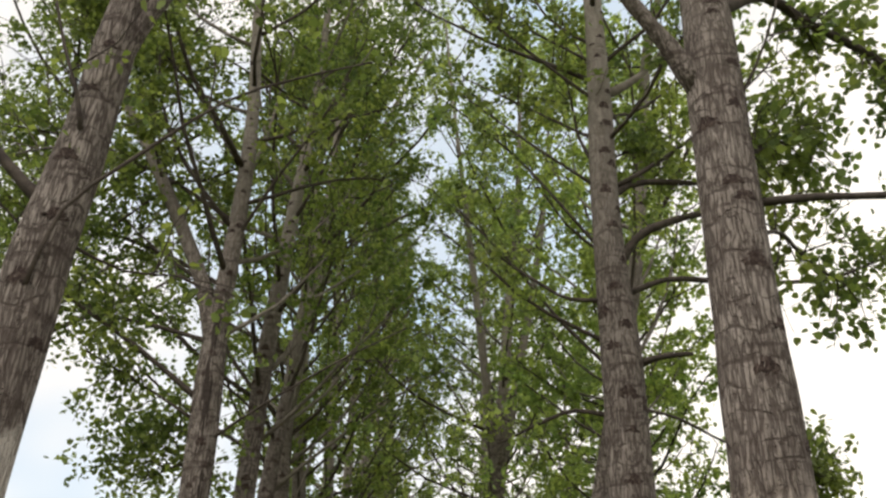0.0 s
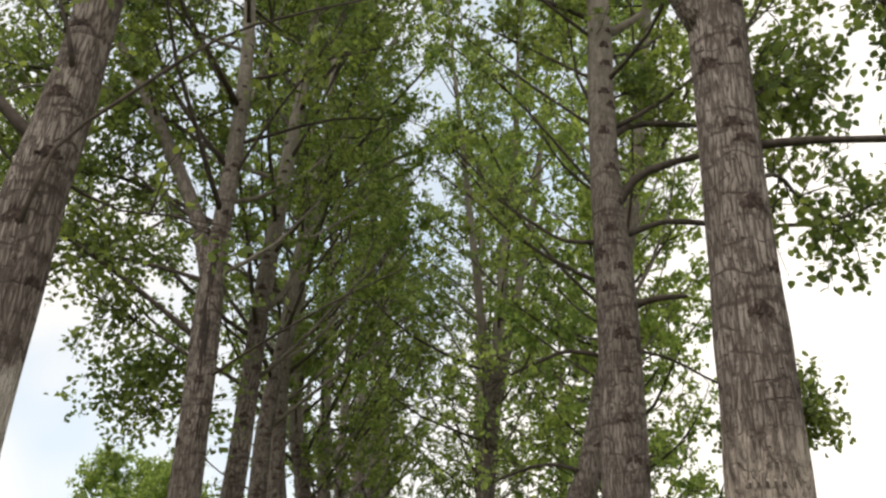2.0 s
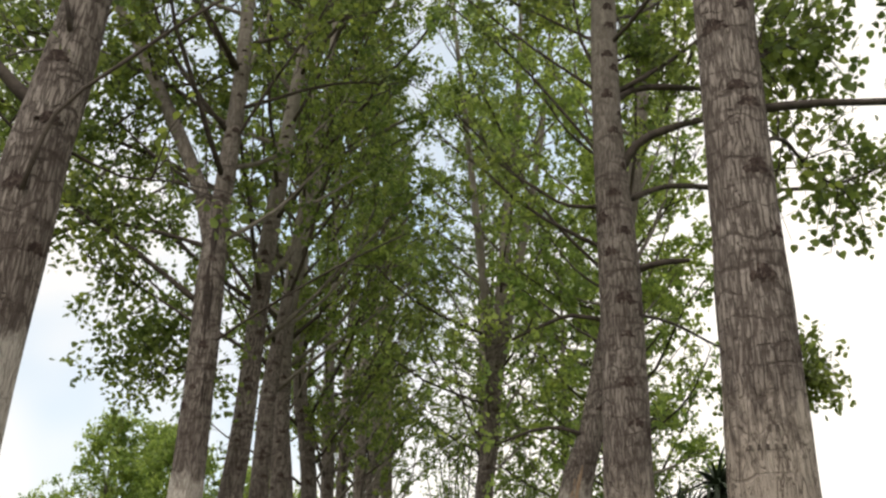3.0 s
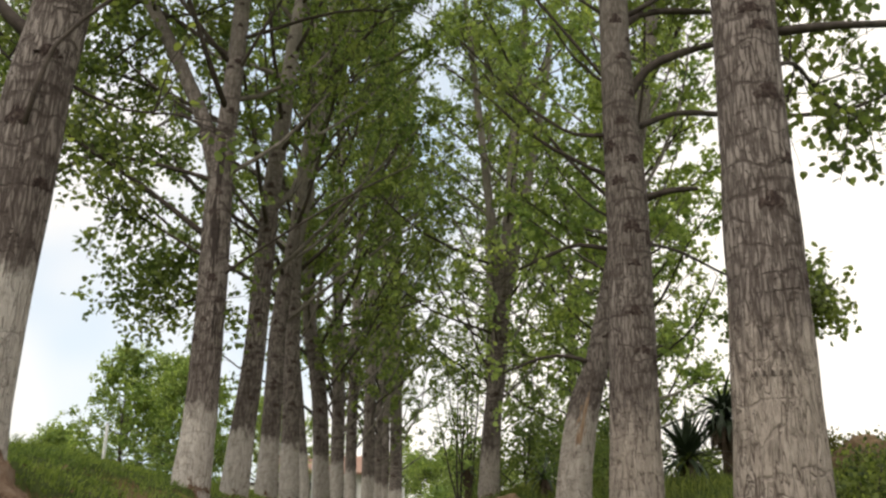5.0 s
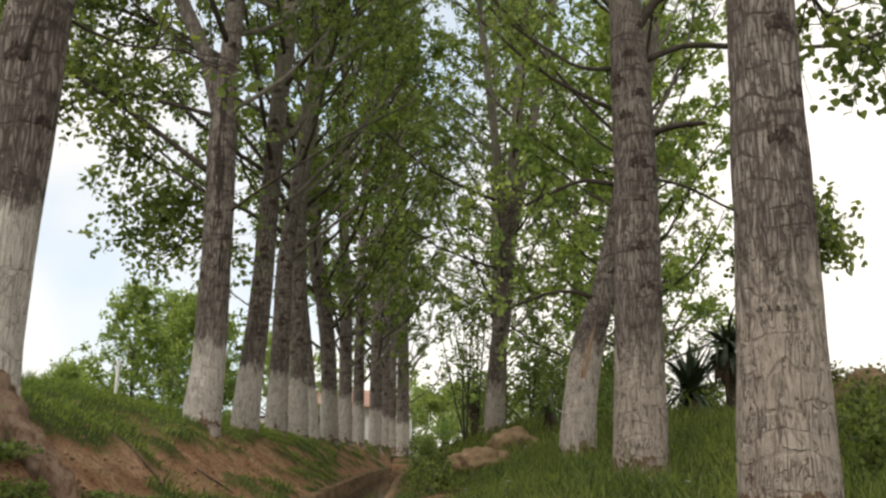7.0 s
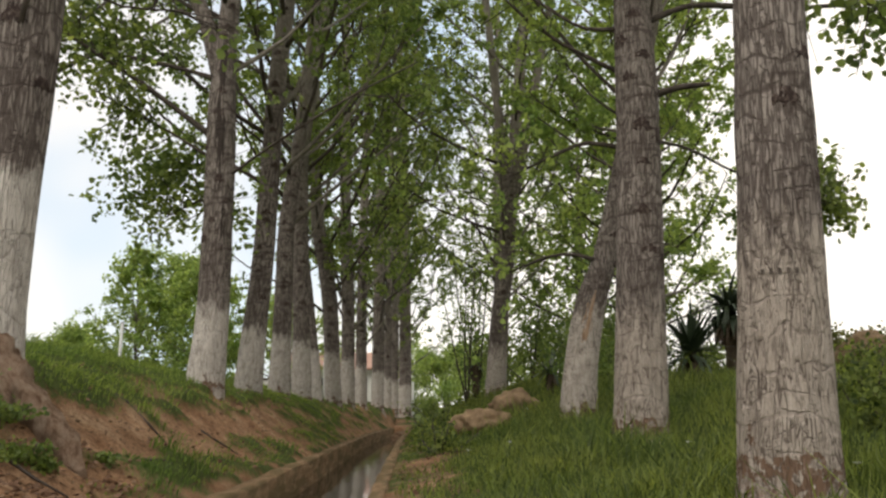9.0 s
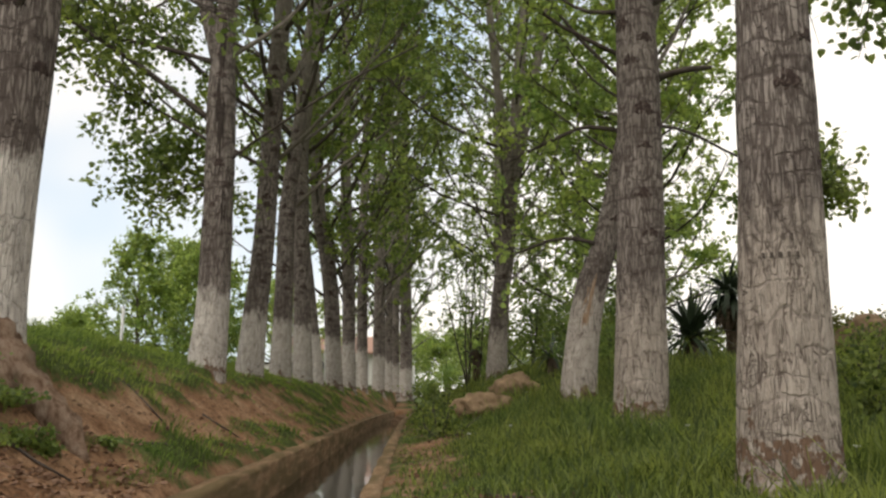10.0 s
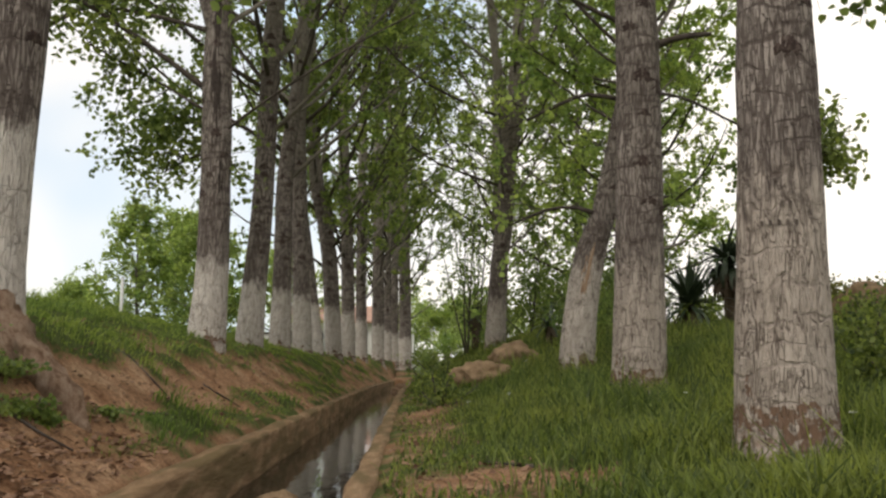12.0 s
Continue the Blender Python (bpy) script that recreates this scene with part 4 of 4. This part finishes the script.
# ---- grass ----
def blades(name, pts, height, width, rng, mat, label, lay=(0, 0, 0)):
    k = len(pts)
    az = rng.uniform(0, 6.283, k)
    side = np.stack([np.cos(az), np.sin(az), np.zeros(k)], 1) * width * rng.uniform(0.6, 1.3, k)[:, None]
    h = (height * rng.uniform(0.5, 1.25, k))[:, None]
    tilt = (rng.normal(size=(k, 3)) * (0.35, 0.35, 0) + lay) * h
    root = pts - (0, 0, 0.02)
    midp = pts + tilt * 0.35 + h * (0, 0, 0.6)
    tip = pts + tilt * 1.1 + h * (0, 0, 1.0)
    corners = np.stack([root - side * 0.6, root + side * 0.6, midp + side, midp - side], 1)
    tips = np.stack([midp - side, midp + side, tip + side * 0.12, tip - side * 0.12], 1)
    tagged(new(name, quads(name, np.concatenate([corners, tips]), mat)), label, "grass", kind="stuff")


def sow(n, x0, x1, y0, y1, rng, power=1.0, near=0.5):
    """Random spots on the land, denser near the viewer's end and where the ground is grassy."""
    y = y0 + (y1 - y0) * rng.random(n) ** 1.9
    x = x0 + (x1 - x0) * rng.random(n)
    c = cover(x, y)
    keep = rng.random(n) < np.clip((c - 0.3) * 1.8, 0, 1) ** power
    ok = (x > -0.1 + 0.5 * np.minimum(bend(y), 1.0)) | (x < -1.27 + 0.5 * np.minimum(bend(y), 1.0))
    x, y = x[keep & ok], y[keep & ok]
    return np.stack([x, y, land(x, y)], 1)


rng = np.random.default_rng(5)
p = sow(125000, -0.1, 8.5, 2.6, 30, rng)
tall = np.clip((p[:, 0] + 0.2) / 1.5, 0.25, 1.0) * (0.62 + 0.42 * lump(p[:, 0], p[:, 1], 1.7, 9))
tall = tall * np.where(rng.random(len(p)) < 0.06, 1.7, 1.0)
blades("tall_grass", p, 0.26 * tall, 0.0055, rng, BLADE, "long lush green grass under the poplars")
p = sow(125000, -5.8, -1.2, 2.6, 34, rng)
blades("short_grass", p, 0.026 + 0.062 * np.clip(lump(p[:, 0] * 2, p[:, 1], 2.7, 3) * 0.6 + 0.3 + 0.4 * lump(p[:, 0] * 1.5, p[:, 1], 7.0, 6), 0, 1), 0.0045, rng, TURF, "short patchy grass on the earth bank", (0.40, -0.15, 0))
p = np.concatenate([sow(9000, -0.1, 5, -5, 2.6, rng), sow(9000, -5.5, -1.2, -5, 2.6, rng)])
blades("grass", p, np.full(len(p), 0.08), 0.005, rng, TURF, "short grass along the near end of the channel")


# ---- roots, rocks and plants of the ground ----
ROOT = grained("root_bark", [(0.32, (0.19, 0.112, 0.070)), (0.48, (0.36, 0.245, 0.170)), (0.68, (0.50, 0.375, 0.280))], 15, 0.95, 1.0, 0.09, 0.1, (1.6, 1.6, 0.7))
SWORD = grained("yucca_leaf", [(0.3, (0.022, 0.036, 0.018)), (0.7, (0.060, 0.085, 0.045))], 6, 0.5, 0.2, 0.005, 0.4)
THATCH = grained("dead_leaf", [(0.3, (0.060, 0.042, 0.028)), (0.7, (0.15, 0.11, 0.075))], 6)
DRY = grained("dry_leaf", [(0.3, (0.11, 0.058, 0.036)), (0.7, (0.27, 0.165, 0.105))], 6)
STONE = grained("orange_rock", [(0.3, (0.14, 0.092, 0.055)), (0.7, (0.36, 0.255, 0.155))], 6, 0.95, 0.9, 0.04, 0.1)
PLASTER = grained("white_plaster", [(0.3, (0.62, 0.60, 0.56)), (0.7, (0.78, 0.76, 0.72))], 1.5)
TILE = grained("red_roof_tile", [(0.3, (0.36, 0.215, 0.16)), (0.7, (0.48, 0.31, 0.24))], 3)
GLASS = grained("dark_glazing", [(0.3, (0.03, 0.035, 0.04)), (0.7, (0.05, 0.055, 0.06))], 2, 0.15)
PAINT = grained("white_paint", [(0.3, (0.60, 0.60, 0.58)), (0.7, (0.75, 0.75, 0.72))], 3, 0.6)
PETAL = grained("white_petal", [(0.3, (0.75, 0.75, 0.70)), (0.7, (0.85, 0.85, 0.80))], 30)
FOAM = grained("water_foam", [(0.3, (0.70, 0.72, 0.73)), (0.7, (0.88, 0.89, 0.90))], 30)
CLOD = grained("earth_clod", [(0.3, (0.14, 0.085, 0.052)), (0.7, (0.31, 0.21, 0.135))], 30, 0.95, 0.5, 0.01, 0.1)


def root_tube(pts):
    ln = spline(np.array(pts), 0.06)
    s = Shape()
    s.tube(ln[:, :3], ln[:, 3] * (1 + 0.08 * np.sin(np.arange(len(ln)) * 1.9) + 0.06 * np.sin(np.arange(len(ln)) * 0.7)), 20)
    v = s.v[0]
    s.v[0] = v + 0.012 * np.stack([np.sin(v[:, 2] * 60 + v[:, 1] * 40), np.sin(v[:, 0] * 70 + v[:, 2] * 30), np.sin(v[:, 0] * 50 - v[:, 1] * 60)], 1)
    return s


poplar = next(o for o in scene.objects if o.name.startswith("tree") and abs(o.location.y - 4.6) < 0.01)
for pts in ([(-2.22, 4.56, 0.84, 0.10), (-2.14, 4.50, 0.63, 0.155), (-1.99, 4.45, 0.50, 0.135), (-1.86, 4.42, 0.41, 0.105), (-1.72, 4.39, 0.29, 0.070), (-1.58, 4.36, 0.10, 0.03)],
            [(-2.28, 4.52, 0.80, 0.10), (-2.31, 4.38, 0.60, 0.13), (-2.34, 4.18, 0.58, 0.06), (-2.33, 3.98, 0.40, 0.02)],
            [(-2.20, 4.48, 0.72, 0.08), (-2.10, 4.36, 0.58, 0.10), (-2.00, 4.24, 0.50, 0.06), (-1.90, 4.10, 0.24, 0.02)]):
    rt = part("root", root_tube([(a - poplar.location.x, b - poplar.location.y, c - poplar.location.z + 0.05, r) for a, b, c, r in pts]), ROOT, poplar, "thick exposed reddish root")


def rock(name, at, size, seed, mat, label, category, group=""):
    r = random.Random(seed)
    bm = bmesh.new()
    bmesh.ops.create_icosphere(bm, subdivisions=4, radius=1)
    off = Vector((r.uniform(0, 50), r.uniform(0, 50), r.uniform(0, 50)))
    for v in bm.verts:
        d = v.co.normalized()
        k = 1 + 0.35 * noise.noise(d * 1.3 + off) + 0.22 * noise.noise(d * 3.7 + off) + 0.10 * noise.noise(d * 9 + off)
        v.co = Vector((d.x * size[0] * k, d.y * size[1] * k, d.z * size[2] * k))
    me = bpy.data.meshes.new(name)
    bm.to_mesh(me)
    bm.free()
    me.materials.append(mat)
    me.polygons.foreach_set("use_smooth", [True] * len(me.polygons))
    ob = tagged(new(name, me), label, category, group)
    ob.location = at
    return ob


def on_land(x, y, dz=0.0):
    return (x, y, float(land(x, y)) + dz)


rock("earth_mound", on_land(1.02, 12.2, 0.08), (0.40, 0.50, 0.24), 4, STONE, "heap of orange earth and stone in the grass", "mound", "earth heaps")
rock("earth_mound", on_land(1.62, 13.6, 0.14), (0.36, 0.45, 0.26), 9, STONE, "heap of orange earth and stone in the grass", "mound", "earth heaps")
rock("earth_mound", on_land(5.7, 10.6, 0.16), (0.45, 0.4, 0.26), 15, STONE, "brown earth heap on the grassy slope", "mound", "earth heaps")
rock("stone", (-0.73, 4.95, -0.27), (0.11, 0.10, 0.085), 21, STONE, "rounded orange stone standing in the channel water", "stone")
rock("mud_heap", (-0.62 + 0.3, 27.5, -0.24), (0.30, 0.9, 0.20), 22, CLOD, "muddy debris lying in the channel water", "mud")
rock("foam", (-0.05, 30.5, -0.16), (0.28, 0.9, 0.10), 23, FOAM, "white foaming water at a small drop", "water foam")


def yucca(at, n, length, droop, seed, label, stalk=0.0, dead=0):
    r = np.random.default_rng(seed)
    root = thing("yucca", at, label, "yucca", "yuccas on the slope")
    s = Shape()
    s.tube([(0, 0, -0.15), (0.03, 0, stalk * 0.5), (0, 0, stalk + 0.08)], [0.10, 0.085, 0.07], 10)
    part("stalk", s, THATCH, root)

    def sword(mat, name, az, el, L, bendy):
        sh = Shape()
        m, v, f = 5, [], []
        d = np.array((math.cos(az), math.sin(az), 0))
        sd = np.array((-math.sin(az), math.cos(az), 0))
        p, e = np.array((0, 0, stalk + r.uniform(-0.03, 0.06))), el
        for i in range(m + 1):
            t = i / m
            w = 0.046 * (1 - t ** 1.6) * min(1, 0.55 + t * 2) + 0.001
            v += [p - sd * w, p + np.array((0, 0, -0.008 * (1 - t))), p + sd * w]
            p = p + (d * math.cos(e) + np.array((0, 0, math.sin(e)))) * L / m
            e -= bendy / m
        for i in range(m):
            a = 3 * i
            f += [(a, a + 1, a + 4, a + 3), (a + 1, a + 2, a + 5, a + 4)]
        sh.add(v, f)
        part(name, sh, mat, root)

    for k in range(n):
        el = r.uniform(-0.25, 1.45)
        sword(SWORD, "leaf", k * 2.4 + r.normal(0, 0.2), el, length * r.uniform(0.75, 1.1), droop * r.uniform(0.5, 1.3) * (1.2 - el * 0.5))
    for k in range(dead):
        sword(THATCH, "dead_leaf", k * 2.4, r.uniform(-1.3, -0.5), length * r.uniform(0.6, 0.95), 0.6)
    return root


yucca(on_land(3.95, 12.0, 0.12), 100, 0.80, 1.1, 1, "dark green yucca with stiff sword leaves on the slope", 0.25, 24)
yucca(on_land(4.75, 12.6), 100, 0.74, 2.7, 2, "tall yucca with drooping leaves and a dead skirt", 0.95, 70)
yucca(on_land(2.65, 16.2), 30, 0.55, 1.2, 3, "small dark yucca in shade behind the trunks", 0.35, 14)
yucca(on_land(1.55, 21.0), 24, 0.45, 1.6, 4, "small dark yucca in shade behind the trunks", 0.9, 20)


def shrub(at, w, h, n, seed, mat, label, leaf=0.06, group="shrubs on the slope", stems=7):
    r = np.random.default_rng(seed)
    root = thing("shrub", at, label, "shrub", group)
    spots = []
    for k in range(stems):
        az, el = r.uniform(0, 6.28), r.uniform(0.7, 1.5)
        ln = limb_line(r, (0, 0, -0.05), az, h * r.uniform(0.7, 1.15), el, 0.3) * (w / h * 1.3, w / h * 1.3, 1)
        s = Shape()
        s.tube(ln, 0.012 * np.linspace(1, 0.25, len(ln)) * (1 + h * 0.25), 5)
        part("stem", s, TWIG, root)
        m = n // stems
        t = r.uniform(0.15, 1, m) ** 0.8 * (len(ln) - 1.001)
        i = t.astype(int)
        spots.append(ln[i] + (ln[i + 1] - ln[i]) * (t - i)[:, None] + r.normal(size=(m, 3)) * (w * 0.17, w * 0.17, h * 0.09))
    cr = new("foliage", quads("foliage", leaves(np.concatenate(spots), leaf, r), mat))
    cr.parent = root
    tagged(cr, kind="stuff")
    return root


OLIVE = leaf_material("olive_leaf", (0.075, 0.082, 0.035), (0.150, 0.150, 0.068))
for k, (x, y, w, h, mat) in enumerate([(8.2, 16.5, 1.0, 1.0, OLIVE), (9.6, 17.0, 1.3, 0.9, OLIVE), (7.2, 17.5, 0.9, 0.7, OLIVE), (10.8, 18.5, 1.4, 1.2, OLIVE), (6.6, 14.0, 0.9, 0.5, BLADE), (5.6, 13.5, 0.8, 0.4, BLADE),
                                     (7.3, 12.4, 0.9, 0.5, LEAF), (5.3, 15.4, 1.1, 0.7, LEAF), (3.2, 15.2, 0.8, 0.6, LEAF_DEEP), (4.2, 17.5, 1.2, 0.9, LEAF_DEEP)]):
    shrub(on_land(x, y), w, h, 2600 if mat is OLIVE else 900, 100 + k, mat, "low bush on the grassy slope", 0.07)
for k, (x, y, w, h) in enumerate([(0.2, 62, 2.2, 2.6), (2.6, 60, 2.4, 2.2), (5.2, 63, 2.5, 3.0), (-1.8, 66, 2.2, 3.0), (3.8, 70, 2.6, 4.0), (8.0, 60, 2.6, 2.4), (1.2, 55, 1.4, 1.2)]):
    shrub(on_land(x, y), w, h, 1500, 130 + k, LEAF_LIME if k % 2 else LEAF, "distant light green bush beyond the trees", 0.15, "distant bushes")
for k, (x, y, h) in enumerate([(1.35, 20.5, 4.6), (1.75, 22.5, 5.2)]):
    shrub(on_land(x, y), 1.2, h, 700, 150 + k, LEAF_DEEP, "slender sapling with thin stems and sparse leaves", 0.075, "saplings", 4)
for k, (x, y, w, h) in enumerate([(3.3, 23.5, 1.7, 2.4), (4.3, 27.5, 2.0, 3.0), (2.7, 27.0, 1.6, 2.2), (6.0, 25.0, 1.8, 2.4), (5.0, 21.5, 1.6, 1.8), (3.9, 19.5, 1.3, 1.5)]):
    shrub(on_land(x, y), w, h, 1600, 190 + k, LEAF_DEEP if k % 2 else LEAF, "dense green bush in shade behind the trunks", 0.09, "bushes behind the rows", 9)
# weeds on the near bank and in the long grass
for k, (x, y, w, h) in enumerate([(0.35, 9.5, 0.5, 0.35), (0.2, 11.0, 0.5, 0.4), (0.45, 12.8, 0.6, 0.5), (0.35, 15.0, 0.7, 0.6), (4.6, 7.0, 0.6, 0.4), (4.2, 5.6, 0.5, 0.35), (5.4, 8.6, 0.7, 0.4), (3.9, 7.3, 0.6, 0.45), (4.4, 8.1, 0.7, 0.5), (4.9, 8.9, 0.7, 0.5), (3.6, 6.5, 0.5, 0.35), (5.3, 9.6, 0.8, 0.5)]):
    shrub(on_land(x, y), w, h, 320 if x < 1 else 700, 170 + k, BLADE, "leafy green weed growing on the bank", 0.05, "weeds", 6)

for k, (x, y, w, h) in enumerate([(-1.80, 3.95, 0.26, 0.10), (-1.93, 4.12, 0.24, 0.11), (-1.98, 3.80, 0.28, 0.10), (-1.72, 4.10, 0.16, 0.08), (-2.12, 3.95, 0.26, 0.11), (-1.62, 4.65, 0.14, 0.06)]):
    shrub(on_land(x, y), w, h, 900, 230 + k, LEAF_DEEP, "low dark ground cover below the poplar root", 0.026, "ground cover", 9)

# ---- distant house, wall and poles ----
house = thing("house", (-6.2, 68, 1.2), "low white house with a red tiled roof behind the trees", "house")
s = Shape()
s.box((-3.6, -3, -0.6), (3.6, 3, 2.7))
part("wall", s, PLASTER, house, "white plastered wall", False)
s = Shape()
s.add([(-4, -3.5, 2.6), (4, -3.5, 2.6), (4, 3.5, 2.6), (-4, 3.5, 2.6), (-4, 0, 4.1), (4, 0, 4.1), (-4, -3.5, 2.75), (4, -3.5, 2.75), (-4, 3.5, 2.75), (4, 3.5, 2.75)],
      [(0, 3, 2, 1), (0, 1, 7, 6), (6, 7, 5, 4), (2, 3, 8, 9), (9, 8, 4, 5), (0, 6, 4, 8, 3), (1, 2, 9, 5, 7)])
part("roof", s, TILE, house, "red tiled gable roof", False)
for x in (-2.4, 0, 2.4):
    s = Shape()
    s.box((x - 0.5, -3.04, 0.9), (x + 0.5, -2.96, 2.0))
    w = part("window", s, GLASS, house, "", False)
    s = Shape()
    s.box((x - 0.58, -3.09, 0.82), (x + 0.58, -3.03, 0.9))
    part("sill", s, PLASTER, w, "", False)
garden = thing("garden_wall", (-8.6, 42, 1.25), "low whitewashed wall with a grey coping", "wall")
s = Shape()
s.box((-2.2, -0.12, -0.4), (2.2, 0.12, 0.85))
part("wall_body", s, PLASTER, garden, "", False)
s = Shape()
s.box((-2.3, -0.18, 0.85), (2.3, 0.18, 0.95))
part("coping", s, TWIG, garden, "grey coping", False)


def pole(at, h, r, label):
    p = thing("pole", at, label, "pole", "distant poles")
    s = Shape()
    s.tube([(0, 0, -0.3), (0, 0, h * 0.5), (0, 0, h)], [r, r * 0.95, r * 0.9], 10)
    part("shaft", s, PAINT, p)
    s = Shape()
    s.tube([(0, 0, h), (0, 0, h + 0.03), (0, 0, h + 0.05)], [r * 1.25, r * 1.25, r * 0.5], 10)
    part("cap", s, PAINT, p)
    return p


pole(on_land(0.1, 48), 1.9, 0.07, "white painted post beside the path")
pole(on_land(-2.55, 25.5), 1.5, 0.05, "white painted post behind the trunks")
pole(on_land(-10.4, 31), 2.5, 0.06, "grey lamp post beyond the grassy bank")

# ---- small things on the ground ----
def flowers(n, seed):
    r = np.random.default_rng(seed)
    for _ in range(n):
        x, y = r.uniform(0.2, 4.0), 3.4 + 9 * r.random() ** 1.5
        h = r.uniform(0.10, 0.2)
        f = thing("flower", on_land(x, y), "small white flower in the grass", "flower", "white flowers")
        s = Shape()
        s.tube([(0, 0, -0.02), (0.01, 0, h * 0.5), (0, 0, h)], [0.003, 0.0025, 0.002], 4)
        part("stem", s, SWORD, f)
        s = Shape()
        for k in range(7):
            a = k / 7 * 6.283
            c, d = math.cos(a), math.sin(a)
            s.add([(0, 0, h), (0.018 * c - 0.008 * d, 0.018 * d + 0.008 * c, h + 0.008), (0.026 * c, 0.026 * d, h + 0.012), (0.018 * c + 0.008 * d, 0.018 * d - 0.008 * c, h + 0.008)], [(0, 1, 2, 3)])
        part("blossom", s, PETAL, f)


flowers(12, 4)


def clods(n, seed):
    """Loose crumbs of earth and pebbles on the bare bank."""
    r = np.random.default_rng(seed)
    x, y = r.uniform(-3.2, 1.6, n), 2.8 + 13 * r.random(n) ** 1.8
    ok = (cover(x, y) < 0.62) & ((x < -1.26) | (x > -0.1))
    x, y = x[ok], y[ok]
    z = land(x, y)
    s = Shape()
    base = np.array([(1, 0, 0), (-1, 0, 0), (0, 1, 0), (0, -1, 0), (0, 0, 1), (0, 0, -1)], float)
    fs = [(0, 2, 4), (2, 1, 4), (1, 3, 4), (3, 0, 4), (2, 0, 5), (1, 2, 5), (3, 1, 5), (0, 3, 5)]
    for a, b, c in zip(x, y, z):
        q = 0.004 + 0.014 * r.random() ** 4
        s.add(base * q * r.uniform(0.6, 1.3, (6, 1)) + (a, b, c + q * 0.3), fs)
    tagged(new("earth_crumbs", s.mesh("earth_crumbs", CLOD, False)), "loose reddish crumbs of earth on the bank", "earth", kind="stuff")


clods(8000, 8)


# ---- knife marks in the nearest trunk, too worn to read ----
near = next(o for o in scene.objects if o.name.startswith("tree") and abs(o.location.y - 4.45) < 0.01)
near_trunk = next(c for c in near.children if c.name.startswith("trunk"))


def mark(u, z, w, h):
    """A dark cut that follows the curve of the trunk; u runs sideways from the side that faces the channel's near end."""
    s = Shape()
    r = 0.232
    v = []
    for i in range(4):
        for j in range(2):
            a = -math.pi / 2 - 0.40 + (u + w * (i / 3 - 0.5)) / r
            v.append((0.03 + r * math.cos(a), r * math.sin(a), z + h * (j - 0.5)))
    s.add(v, [(2 * i, 2 * i + 2, 2 * i + 3, 2 * i + 1) for i in range(3)])
    part("carving", s, TWIG, near_trunk)


for u, z, w, h in [(-0.085 + 0.042 * k, 1.235, 0.016, 0.030) for k in range(5)] + [(0.02, 1.33, 0.016, 0.036), (0.06, 1.33, 0.016, 0.036)]:
    mark(u, z, w, h)


# ---- dead leaves and sticks on the bare bank ----
def litter(n, seed, x0, x1, y0, deep):
    r = np.random.default_rng(seed)
    x, y = r.uniform(x0, x1, n), y0 + deep * r.random(n) ** 1.7
    ok = ((x < -1.26) | (x > -0.12)) & (cover(x, y) < 0.75)
    x, y = x[ok], y[ok]
    k = len(x)
    c = np.stack([x, y, land(x, y) + 0.012], 1)
    a = unit(r.normal(size=(k, 3)) * (1, 1, 0.15))
    b = unit(np.cross(a, r.normal(size=(k, 3)) * (0.25, 0.25, 1)))
    q = r.uniform(0.010, 0.028, k)[:, None]
    corners = np.stack([c - a * q, c + b * q * 0.6 + (0, 0, 0.006), c + a * q, c - b * q * 0.6 + (0, 0, 0.004)], 1)
    tagged(new("leaf_litter", quads("leaf_litter", corners, DRY)), "dry brown leaves scattered on the earth bank", "leaf litter", kind="stuff")


litter(3600, 12, -3.0, 1.5, 2.9, 12)
litter(1300, 13, -2.3, -1.26, 2.8, 1.9)
for k, (x, y, az, L) in enumerate([(-1.75, 3.9, 0.4, 0.5), (-1.5, 5.2, 1.2, 0.35), (-1.9, 6.1, 0.2, 0.45), (0.5, 4.4, 2.5, 0.3), (-1.6, 7.4, 0.9, 0.4)]):
    pts = [(x + math.cos(az) * L * (t - 0.5), y + math.sin(az) * L * (t - 0.5)) for t in (0, 0.35, 0.7, 1)]
    s = Shape()
    s.tube([(a - x, b - y, float(land(a, b)) - float(land(x, y)) + 0.01) for a, b in pts], [0.008, 0.009, 0.007, 0.004], 6)
    st = tagged(new("stick", s.mesh("stick", TWIG)), "thin dry stick lying on the earth", "stick", "fallen sticks")
    st.location = on_land(x, y)
